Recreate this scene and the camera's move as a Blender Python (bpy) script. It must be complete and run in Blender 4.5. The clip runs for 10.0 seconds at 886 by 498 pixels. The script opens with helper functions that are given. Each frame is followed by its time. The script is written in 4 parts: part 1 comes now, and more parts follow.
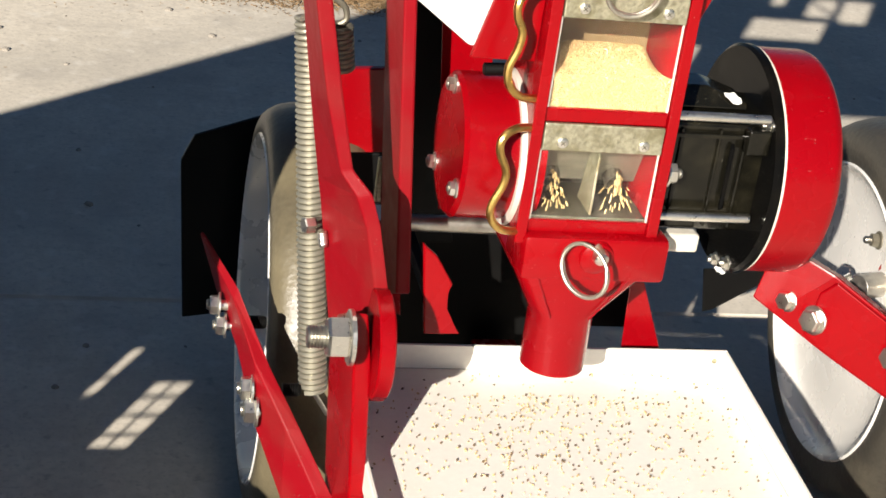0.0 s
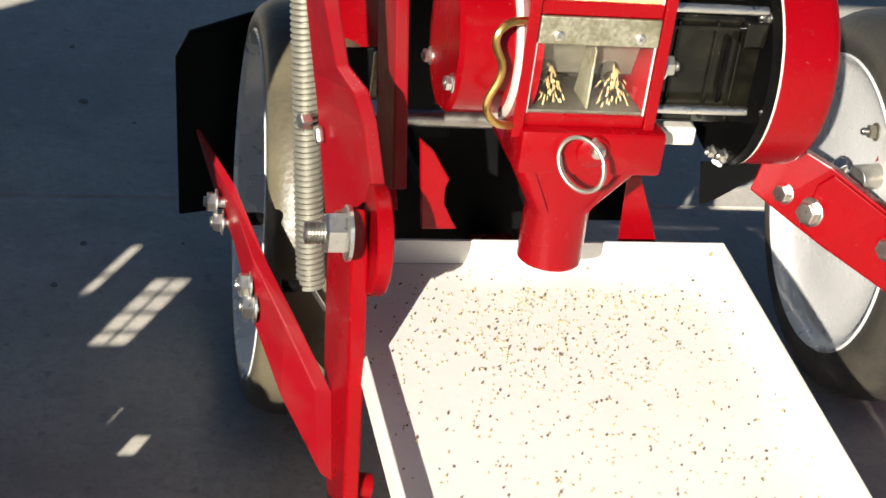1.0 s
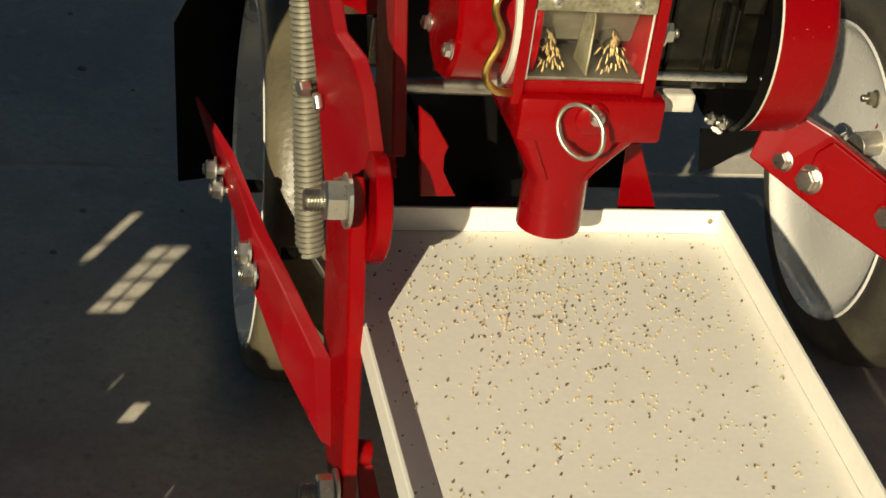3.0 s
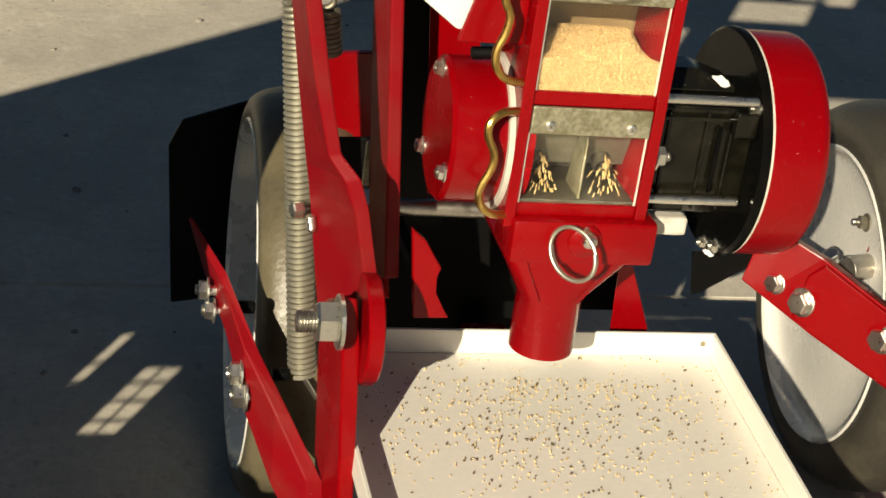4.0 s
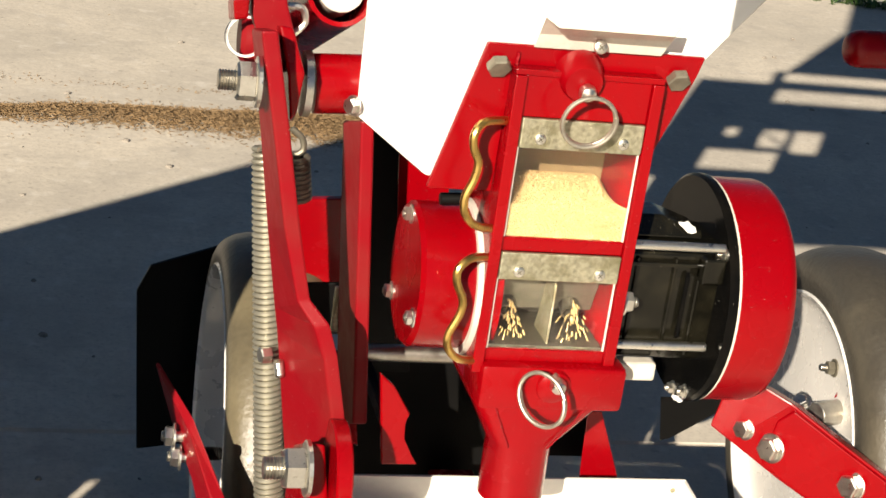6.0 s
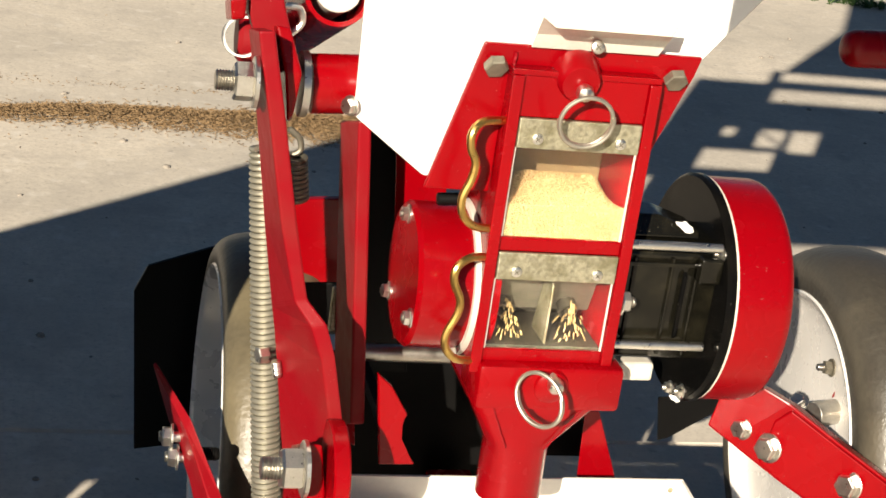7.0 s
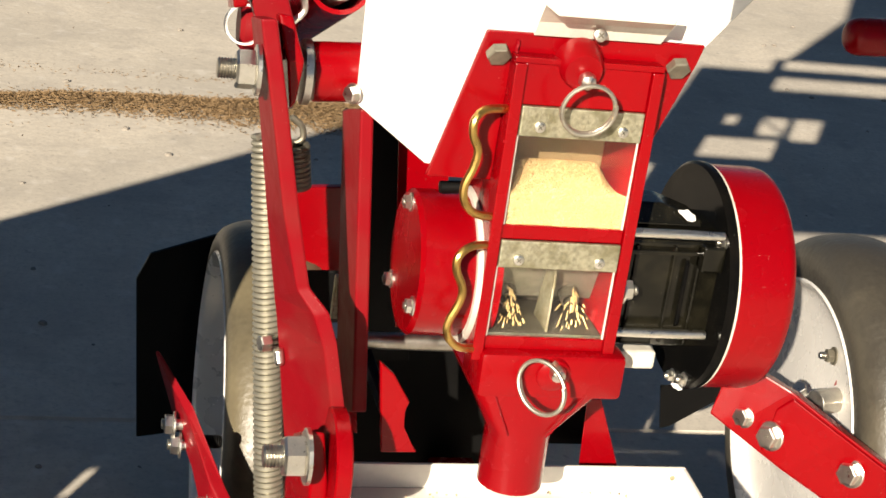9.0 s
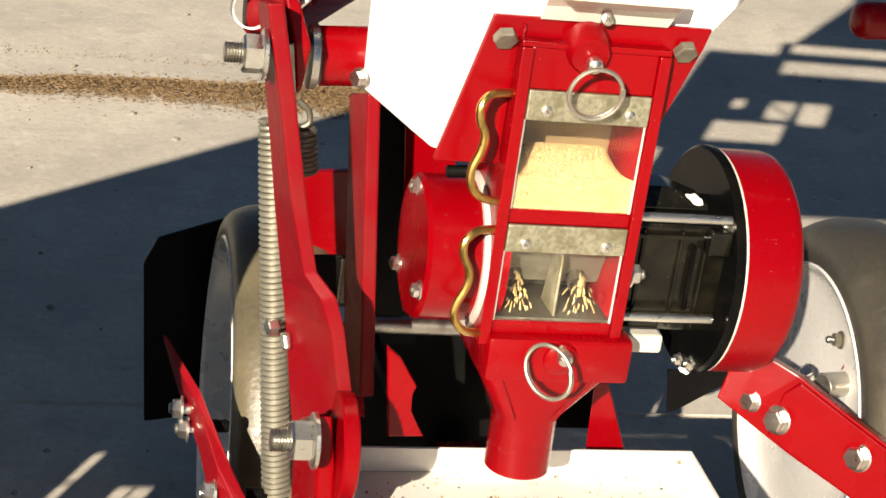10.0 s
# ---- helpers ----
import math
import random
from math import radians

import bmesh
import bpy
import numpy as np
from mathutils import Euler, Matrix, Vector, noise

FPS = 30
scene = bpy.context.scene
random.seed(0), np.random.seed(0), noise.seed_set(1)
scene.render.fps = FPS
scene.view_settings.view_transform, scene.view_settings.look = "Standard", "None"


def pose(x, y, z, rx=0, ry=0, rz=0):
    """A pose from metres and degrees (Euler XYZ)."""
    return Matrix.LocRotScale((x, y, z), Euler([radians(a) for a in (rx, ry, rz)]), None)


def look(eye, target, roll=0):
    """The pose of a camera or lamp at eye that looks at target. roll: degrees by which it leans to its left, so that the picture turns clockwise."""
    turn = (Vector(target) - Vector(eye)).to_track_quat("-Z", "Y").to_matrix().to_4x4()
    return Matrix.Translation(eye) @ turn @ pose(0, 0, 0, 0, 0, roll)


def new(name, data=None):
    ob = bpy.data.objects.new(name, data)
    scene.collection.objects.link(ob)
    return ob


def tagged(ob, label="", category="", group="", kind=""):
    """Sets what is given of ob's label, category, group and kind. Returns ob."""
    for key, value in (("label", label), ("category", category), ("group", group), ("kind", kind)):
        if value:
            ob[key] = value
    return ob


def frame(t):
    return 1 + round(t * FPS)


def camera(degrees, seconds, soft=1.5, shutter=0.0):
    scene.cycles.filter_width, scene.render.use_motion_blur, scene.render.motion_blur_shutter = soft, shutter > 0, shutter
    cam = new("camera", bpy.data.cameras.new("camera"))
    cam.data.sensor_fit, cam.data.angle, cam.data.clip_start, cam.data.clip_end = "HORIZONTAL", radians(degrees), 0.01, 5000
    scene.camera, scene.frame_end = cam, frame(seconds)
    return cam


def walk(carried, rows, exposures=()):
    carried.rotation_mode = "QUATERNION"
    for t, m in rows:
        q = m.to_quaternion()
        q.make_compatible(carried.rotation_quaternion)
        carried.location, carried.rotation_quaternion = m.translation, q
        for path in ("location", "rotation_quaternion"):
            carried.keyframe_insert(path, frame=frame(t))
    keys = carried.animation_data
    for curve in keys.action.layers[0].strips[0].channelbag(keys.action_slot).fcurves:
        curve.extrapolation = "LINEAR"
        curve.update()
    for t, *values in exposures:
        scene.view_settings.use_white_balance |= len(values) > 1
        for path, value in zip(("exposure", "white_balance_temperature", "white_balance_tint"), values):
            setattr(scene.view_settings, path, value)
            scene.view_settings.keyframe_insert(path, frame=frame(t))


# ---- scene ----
cam = camera(29.29, 10.0, soft=1.6)
EYE = (0.0, 0.0, 1.065)
# seconds, yaw, pitch, roll of a hand-held camera that turns where it stands
PATH = [
    (0.0, -14.000, -25.000, 8.000),
    (0.5, -14.151, -25.877, 7.894),
    (1.0, -14.659, -28.497, 7.837),
    (1.5, -14.989, -30.290, 7.976),
    (2.0, -15.096, -31.072, 8.075),
    (2.2, -15.120, -31.132, 8.075),
    (3.3, -14.690, -28.407, 7.835),
    (3.5, -14.575, -27.537, 7.805),
    (4.0, -14.503, -25.479, 7.950),
    (4.5, -14.841, -23.127, 8.060),
    (5.0, -14.762, -21.493, 8.022),
    (5.5, -14.786, -20.506, 8.046),
    (7.0, -14.993, -20.456, 8.135),
    (7.5, -15.017, -20.611, 8.129),
    (8.0, -15.028, -20.686, 8.147),
    (8.5, -15.003, -20.752, 8.131),
    (9.0, -14.974, -20.865, 8.148),
    (9.5, -14.911, -21.042, 8.058),
    (10.0, -14.802, -21.423, 8.045),
]
EXPOSURES = [(0.0, 1.05, 6250, 10), (0.5, 1.08, 6200, 10), (1.0, 1.08, 6000, 8), (1.5, 0.58, 7200, 2), (2.0, 0.25, 7600, 0), (2.2, 0.23, 7600, 0), (3.3, 0.20, 7600, 0),
             (3.5, 0.23, 7500, 0), (4.0, 0.42, 7200, 4), (4.5, 0.78, 6900, 10), (5.0, 0.98, 6800, 10), (10.0, 1.0, 6800, 10)]
walk(cam, [(t, pose(*EYE, 90 + p, 0, y) @ pose(0, 0, 0, 0, 0, r)) for t, y, p, r in PATH], EXPOSURES)

# ---- light ----
SUN_EL, SUN_AZ = 22.0, 29.0     # the sun stands behind the camera, this far to its left
world = bpy.data.worlds.new("sky")
scene.world = world
world.use_nodes = True
wn = world.node_tree
sky = wn.nodes.new("ShaderNodeTexSky")
sky.sky_type, sky.sun_disc = "NISHITA", False
sky.ozone_density, sky.dust_density = 4.0, 0.4
sky.sun_elevation, sky.sun_rotation = radians(SUN_EL), radians(180 + SUN_AZ)
wn.links.new(sky.outputs[0], wn.nodes["Background"].inputs[0])
wn.nodes["Background"].inputs[1].default_value = 0.0205
to_sun = Vector((-math.sin(radians(SUN_AZ)) * math.cos(radians(SUN_EL)), -math.cos(radians(SUN_AZ)) * math.cos(radians(SUN_EL)), math.sin(radians(SUN_EL))))
lamp = bpy.data.lights.new("sun", "SUN")
lamp.energy, lamp.angle, lamp.color = 5.0, radians(0.5), (1.0, 0.90, 0.76)
new("sun", lamp).matrix_world = look(to_sun * 20, (0, 0, 0))

# ---- materials ----
def material(name, colour, rough=0.5, metal=0.0, grain=0.0, grain_scale=300.0, stain=0.0, stain_scale=12.0, stain_colour=(0.2, 0.15, 0.1), bump=0.0, bump_scale=400.0, coat=0.0, spec=0.5, wear=0.0, wear_colour=(0.5, 0.4, 0.35), per_piece=0.0, per_grain=0.0):
    """A painted, metal or mineral surface: colour with fine grain, broad stains, small worn specks and relief, in metres."""
    m = bpy.data.materials.new(name)
    m.use_nodes = True
    nt = m.node_tree
    b = nt.nodes["Principled BSDF"]
    b.inputs["Roughness"].default_value = rough
    b.inputs["Metallic"].default_value = metal
    b.inputs["Coat Weight"].default_value = coat
    b.inputs["Specular IOR Level"].default_value = spec
    b.inputs["Coat Roughness"].default_value = 0.05
    co = nt.nodes.new("ShaderNodeTexCoord").outputs["Object"]

    def tex(scale, detail=4.0):
        n = nt.nodes.new("ShaderNodeTexNoise")
        n.inputs["Scale"].default_value, n.inputs["Detail"].default_value = scale, detail
        nt.links.new(co, n.inputs["Vector"])
        return n.outputs[0]

    def ramp(src, lo, hi, top):
        n = nt.nodes.new("ShaderNodeMapRange")
        n.inputs[1].default_value, n.inputs[2].default_value, n.inputs[4].default_value = lo, hi, top
        nt.links.new(src, n.inputs[0])
        return n.outputs[0]

    def mix(fac, a, c):
        n = nt.nodes.new("ShaderNodeMix")
        n.data_type = "RGBA"
        nt.links.new(fac, n.inputs[0])
        if isinstance(a, tuple):
            n.inputs[6].default_value = (*a, 1)
        else:
            nt.links.new(a, n.inputs[6])
        n.inputs[7].default_value = (*c, 1)
        return n.outputs[2]

    out = colour
    if grain:
        dark = tuple(c * 0.45 for c in colour)
        out = mix(ramp(tex(grain_scale, 6), 0.35, 0.75, grain), out, dark)
    if stain:
        out = mix(ramp(tex(stain_scale, 6), 0.45, 0.72, stain), out, stain_colour)
    if wear:
        out = mix(ramp(tex(640.0, 2), 0.735, 0.765, wear), out, wear_colour)
    if per_piece:
        info = nt.nodes.new("ShaderNodeObjectInfo")
        out = mix(ramp(info.outputs["Random"], 0, 1, per_piece), out, tuple(c * 0.5 for c in colour))
    if per_grain:
        geo = nt.nodes.new("ShaderNodeNewGeometry")
        out = mix(ramp(geo.outputs["Random Per Island"], 0, 1, per_grain), out, tuple(c * 0.35 for c in colour))
    if isinstance(out, tuple):
        b.inputs["Base Color"].default_value = (*out, 1)
    else:
        nt.links.new(out, b.inputs["Base Color"])
    if stain or grain:
        r = nt.nodes.new("ShaderNodeMapRange")
        r.inputs[3].default_value, r.inputs[4].default_value = max(rough - 0.1, 0.03), min(rough + 0.18, 1)
        nt.links.new(tex(stain_scale * 3), r.inputs[0])
        nt.links.new(r.outputs[0], b.inputs["Roughness"])
    if bump:
        n = nt.nodes.new("ShaderNodeBump")
        n.inputs["Strength"].default_value, n.inputs["Distance"].default_value = bump, 0.002
        nt.links.new(tex(bump_scale, 5), n.inputs["Height"])
        nt.links.new(n.outputs[0], b.inputs["Normal"])
    return m


RED = material("red_paint", (0.225, 0.0003, 0.0026), 0.22, coat=0.10, spec=0.2, stain=0.45, stain_scale=7, stain_colour=(0.15, 0.0006, 0.004), wear=0.7, wear_colour=(0.55, 0.30, 0.26), bump=0.14, bump_scale=50)
RED_DULL = material("red_paint_dusty", (0.205, 0.0016, 0.006), 0.46, coat=0.03, spec=0.16, stain=0.55, stain_scale=18, stain_colour=(0.18, 0.02, 0.018), wear=0.7, wear_colour=(0.5, 0.3, 0.25), bump=0.22, bump_scale=100)
WHITE = material("white_paint", (0.82, 0.82, 0.80), 0.35, stain=0.15, stain_scale=25, stain_colour=(0.62, 0.58, 0.5), coat=0.2)
TRAY_WHITE = material("tray_white", (0.86, 0.83, 0.76), 0.45, grain=0.1, grain_scale=160, stain=0.25, stain_scale=14, stain_colour=(0.74, 0.69, 0.58))
RIM_WHITE = material("rim_white", (0.84, 0.82, 0.78), 0.24, 0.25, stain=0.35, stain_scale=10, stain_colour=(0.66, 0.63, 0.58), coat=0.3)
ZINC = material("zinc_steel", (0.78, 0.76, 0.70), 0.28, 1.0, grain=0.2, grain_scale=400, stain=0.15, stain_scale=60, stain_colour=(0.6, 0.57, 0.46), bump=0.06)
DULL_ZINC = material("dull_zinc_wire", (0.44, 0.42, 0.34), 0.42, 0.75, grain=0.3, grain_scale=150, stain=0.4, stain_scale=50, stain_colour=(0.34, 0.31, 0.24))
GALV = material("galvanised_plate", (0.50, 0.47, 0.34), 0.42, 0.8, grain=0.85, grain_scale=240, stain=0.9, stain_scale=75, stain_colour=(0.22, 0.20, 0.11), bump=0.3)
LIP_STEEL = material("brushed_lip", (0.72, 0.69, 0.61), 0.42, 0.35, grain=0.2, stain=0.3, stain_scale=30, stain_colour=(0.55, 0.51, 0.43))
STEEL = material("bare_steel", (0.55, 0.53, 0.48), 0.33, 1.0, grain=0.3, stain=0.5, stain_scale=40, stain_colour=(0.30, 0.26, 0.2))
RING_STEEL = material("ring_steel", (0.50, 0.47, 0.40), 0.38, 0.9, grain=0.3, stain=0.5, stain_scale=40, stain_colour=(0.34, 0.31, 0.24))
BRASS = material("yellow_zinc_rod", (0.62, 0.42, 0.13), 0.28, 1.0, grain=0.3, grain_scale=200, stain=0.4, stain_scale=60, stain_colour=(0.45, 0.27, 0.08))
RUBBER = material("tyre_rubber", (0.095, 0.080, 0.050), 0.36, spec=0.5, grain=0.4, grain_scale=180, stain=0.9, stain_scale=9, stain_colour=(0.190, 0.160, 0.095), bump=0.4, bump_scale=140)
# darker copy of the rubber, with the half-shaded tyre's shade in its colour
SHADED_RUBBER = material("shaded_tyre_rubber", (0.050, 0.045, 0.036), 0.36, spec=0.5, grain=0.4, grain_scale=180, stain=0.8, stain_scale=8, stain_colour=(0.125, 0.108, 0.075), bump=0.4, bump_scale=140)
BLACK = material("black_plastic", (0.005, 0.0047, 0.0032), 0.14, coat=0.1, spec=0.3, stain=0.7, stain_scale=45, stain_colour=(0.017, 0.015, 0.009), wear=0.9, wear_colour=(0.30, 0.28, 0.22), bump=0.06, bump_scale=60)
BLACK_GLOSS = material("black_glossy_disc", (0.003, 0.003, 0.003), 0.16, spec=0.06, stain=0.3, stain_scale=40, stain_colour=(0.012, 0.010, 0.007), wear=0.7, wear_colour=(0.2, 0.19, 0.16), bump=0.04, bump_scale=60)
# black steel parts, and sheets whose black stands for deep shade
BLACK_STEEL_AND_SHADE = material("black_steel_and_shade", (0.003, 0.003, 0.003), 0.45, spec=0.15, stain=0.3, stain_colour=(0.008, 0.007, 0.006))
GASKET = material("white_gasket", (0.60, 0.57, 0.50), 0.55, stain=0.6, stain_scale=60, stain_colour=(0.38, 0.34, 0.28))
CHAFF = material("straw", (0.235, 0.150, 0.070), 0.8, per_grain=0.65)
SEED = material("seed_grain", (0.36, 0.24, 0.105), 0.55, per_grain=0.6, stain=0.3, stain_scale=60, stain_colour=(0.29, 0.17, 0.06))
PALE_SEED = material("pale_seed", (0.66, 0.50, 0.25), 0.5, per_grain=0.5)
PALE_GRAIN = material("falling_seed", (0.44, 0.31, 0.13), 0.5, per_grain=0.55)
DUST = material("dark_seed", (0.13, 0.09, 0.05), 0.6)
STONE = material("pebble", (0.30, 0.27, 0.23), 0.85, grain=0.4)

LEAF = material("weed_leaf", (0.05, 0.11, 0.02), 0.6, grain=0.4)
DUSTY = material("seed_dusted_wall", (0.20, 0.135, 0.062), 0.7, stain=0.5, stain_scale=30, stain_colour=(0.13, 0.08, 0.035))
# inner steel of the meter, its colour darkened to hold the interior's shade
DIMMED_STEEL = material("inner_steel_dimmed", (0.055, 0.05, 0.04), 0.4, 0.3, spec=0.3, stain=0.5, stain_scale=40, stain_colour=(0.09, 0.075, 0.05))
DARK_GALV = material("dull_galvanised", (0.30, 0.28, 0.22), 0.5, 0.8, grain=0.5, grain_scale=120, stain=0.6, stain_scale=40, stain_colour=(0.14, 0.12, 0.09))

GLASS = bpy.data.materials.new("clear_window")
GLASS.use_nodes = True
gb = GLASS.node_tree.nodes["Principled BSDF"]
gb.inputs["Transmission Weight"].default_value = 1.0
gb.inputs["Roughness"].default_value = 0.02
gb.inputs["IOR"].default_value = 1.45
gb.inputs["Base Color"].default_value = (0.97, 0.96, 0.93, 1)


def concrete():
    m = material("concrete", (0.70, 0.635, 0.530), 0.85, grain=0.35, grain_scale=70, stain=0.6, stain_scale=1.6, stain_colour=(0.42, 0.39, 0.335), bump=0.4, bump_scale=40)
    nt = m.node_tree
    b = nt.nodes["Principled BSDF"]
    src = b.inputs["Base Color"].links[0].from_socket
    co = nt.nodes["Texture Coordinate"].outputs["Object"]
    for scale, lo, hi, top, col in ((2.7, 0.42, 0.75, 0.65, (0.44, 0.405, 0.35)), (11.0, 0.5, 0.78, 0.6, (0.40, 0.365, 0.32)), (47.0, 0.62, 0.74, 0.45, (0.20, 0.18, 0.155)), (160.0, 0.52, 0.70, 0.4, (0.34, 0.31, 0.265)), (23.0, 0.58, 0.70, 0.4, (0.74, 0.70, 0.63))):
        n = nt.nodes.new("ShaderNodeTexNoise")
        n.inputs["Scale"].default_value, n.inputs["Detail"].default_value = scale, 7
        r = nt.nodes.new("ShaderNodeMapRange")
        r.inputs[1].default_value, r.inputs[2].default_value, r.inputs[4].default_value = lo, hi, top
        x = nt.nodes.new("ShaderNodeMix")
        x.data_type = "RGBA"
        x.inputs[7].default_value = (*col, 1)
        nt.links.new(co, n.inputs["Vector"])
        nt.links.new(n.outputs[0], r.inputs[0])
        nt.links.new(r.outputs[0], x.inputs[0])
        nt.links.new(src, x.inputs[6])
        src = x.outputs[2]
    nt.links.new(src, b.inputs["Base Color"])
    return m


CONCRETE = concrete()


# ---- shape helpers ----
AXES = {"x": Vector((1, 0, 0)), "y": Vector((0, 1, 0)), "z": Vector((0, 0, 1))}


def part(name, bm, mat, parent=None, label="", smooth=False):
    """Links a bmesh as one mesh object, under a thing or a part."""
    bmesh.ops.recalc_face_normals(bm, faces=bm.faces)
    me = bpy.data.meshes.new(name)
    bm.to_mesh(me)
    bm.free()
    me.materials.append(mat)
    if smooth:
        me.polygons.foreach_set("use_smooth", [True] * len(me.polygons))
        me.set_sharp_from_angle(angle=radians(35))
    ob = new(name, me)
    ob.parent = parent
    return tagged(ob, label)


def thing(name, label, category, group=""):
    return tagged(new(name), label, category, group)


def prism(poly, axis, a0, a1, bevel=0.001, bm=None):
    """A plate: a polygon, given in the two other axes, drawn out along axis from a0 to a1."""
    bm = bm or bmesh.new()
    put = {"x": lambda p, a: (a, p[0], p[1]), "y": lambda p, a: (p[0], a, p[1]), "z": lambda p, a: (p[0], p[1], a)}[axis]
    lo, hi = [bm.verts.new(put(p, a0)) for p in poly], [bm.verts.new(put(p, a1)) for p in poly]
    faces = [bm.faces.new(lo), bm.faces.new(hi[::-1])]
    for i in range(len(poly)):
        j = (i + 1) % len(poly)
        faces.append(bm.faces.new((lo[i], hi[i], hi[j], lo[j])))
    if bevel:
        edges = list({e for f in faces for e in f.edges})
        bmesh.ops.bevel(bm, geom=edges, offset=bevel, segments=2, affect="EDGES", profile=0.5, clamp_overlap=True)
    return bm


def block(x0, x1, y0, y1, z0, z1, bevel=0.001, bm=None):
    return prism([(x0, z0), (x1, z0), (x1, z1), (x0, z1)], "y", y0, y1, bevel, bm)


def frame_of(way):
    w = Vector(way).normalized()
    u = w.orthogonal().normalized()
    if abs(w.z) < 0.9:
        u = Vector((0, 0, 1)).cross(w).normalized()
    return w, u, w.cross(u)


def turned(profile, at, way, seg=40, bm=None, phase=0.0):
    """A turned body: (distance along way, radius) pairs, swung round the line through at."""
    bm = bm or bmesh.new()
    w, u, v = frame_of(way)
    at = Vector(at)
    rings = []
    for h, r in profile:
        if r < 1e-6:
            rings.append([bm.verts.new(at + w * h)])
        else:
            rings.append([bm.verts.new(at + w * h + (u * math.cos(a) + v * math.sin(a)) * r) for a in [phase + 2 * math.pi * i / seg for i in range(seg)]])
    for a, b in zip(rings, rings[1:]):
        for i in range(seg):
            j = (i + 1) % seg
            if len(a) == 1 and len(b) > 1:
                bm.faces.new((a[0], b[i], b[j]))
            elif len(b) == 1 and len(a) > 1:
                bm.faces.new((a[i], a[j], b[0]))
            elif len(a) > 1:
                bm.faces.new((a[i], a[j], b[j], b[i]))
    return bm


def rod(p0, p1, r, seg=20, chamfer=0.0008, bm=None):
    p0, p1 = Vector(p0), Vector(p1)
    n = (p1 - p0).length
    return turned([(0, 0), (0, r - chamfer), (chamfer, r), (n - chamfer, r), (n, r - chamfer), (n, 0)], p0, p1 - p0, seg, bm)


def pipe(p0, p1, r, wall, seg=32, bm=None):
    p0, p1 = Vector(p0), Vector(p1)
    n = (p1 - p0).length
    return turned([(0, r - wall), (0, r), (n, r), (n, r - wall), (0, r - wall)], p0, p1 - p0, seg, bm)


def smooth_path(points, steps=6, closed=False):
    pts = [Vector(p) for p in points]
    n, out = len(pts), []
    for i in range(n if closed else n - 1):
        p = [pts[(i + k) % n] if closed else pts[min(max(i + k, 0), n - 1)] for k in (-1, 0, 1, 2)]
        for s in range(steps):
            t = s / steps
            out.append(0.5 * (2 * p[1] + (p[2] - p[0]) * t + (2 * p[0] - 5 * p[1] + 4 * p[2] - p[3]) * t * t + (3 * p[1] - p[0] - 3 * p[2] + p[3]) * t ** 3))
    if not closed:
        out.append(pts[-1])
    return out


def wire(path, r, seg=10, closed=False, bm=None):
    """A round bar bent along a path."""
    bm = bm or bmesh.new()
    n, rings, side = len(path), [], None
    for i, p in enumerate(path):
        a, b = path[(i - 1) % n if closed else max(i - 1, 0)], path[(i + 1) % n if closed else min(i + 1, n - 1)]
        w = (b - a).normalized()
        side = (side - w * side.dot(w)).normalized() if side else frame_of(w)[1]
        v = w.cross(side)
        rings.append([bm.verts.new(p + (side * math.cos(2 * math.pi * k / seg) + v * math.sin(2 * math.pi * k / seg)) * r) for k in range(seg)])
    for i in range(n if closed else n - 1):
        a, b = rings[i], rings[(i + 1) % n]
        for k in range(seg):
            bm.faces.new((a[k], a[(k + 1) % seg], b[(k + 1) % seg], b[k]))
    if not closed:
        bm.faces.new(rings[0][::-1]), bm.faces.new(rings[-1])
    return bm


def hexagon(at, way, af, h, bm=None, phase=0.3):
    """A hexagon nut or head with chamfered corners, af across flats."""
    r = af / math.sqrt(3)
    return turned([(0, 0), (0, r * 0.93), (h * 0.08, r), (h * 0.88, r), (h, r * 0.88), (h, 0)], at, way, 6, bm, phase)


def threaded(at, way, r, h, pitch=0.002, bm=None):
    prof, k = [(0, 0), (0, r * 0.9)], 0
    while (k + 1) * pitch < h:
        prof += [((k + 0.5) * pitch, r), ((k + 1) * pitch, r * 0.87)]
        k += 1
    return turned(prof + [(h, r * 0.8), (h, 0)], at, way, 20, bm)


def bolt(at, way, size, parent, stud=0.0, washer=True, mat=None, phase=0.3):
    """A hexagon head or nut of a thread size, on its washer, with the thread's end standing out when it is a nut."""
    w = Vector(way).normalized()
    at = Vector(at)
    mat = mat or ZINC
    up = size * 0.2 if washer else 0.0
    b = part("bolt", hexagon(at + w * up, w, size * 1.55, size * (0.86 if stud > 0.006 else 0.72), None, phase), mat, parent)
    if washer:
        part("washer", turned([(0, size * 0.5), (0, size * 1.15), (up * 0.8, size * 1.15), (up, size * 1.08), (up, size * 0.5), (0, size * 0.5)], at, w, 28), mat, b)
    if stud:
        part("thread", threaded(at + w * (up + size * (0.86 if stud > 0.006 else 0.72)), w, size * 0.48, stud, max(size * 0.13, 0.0012)), STEEL, b)
    return b


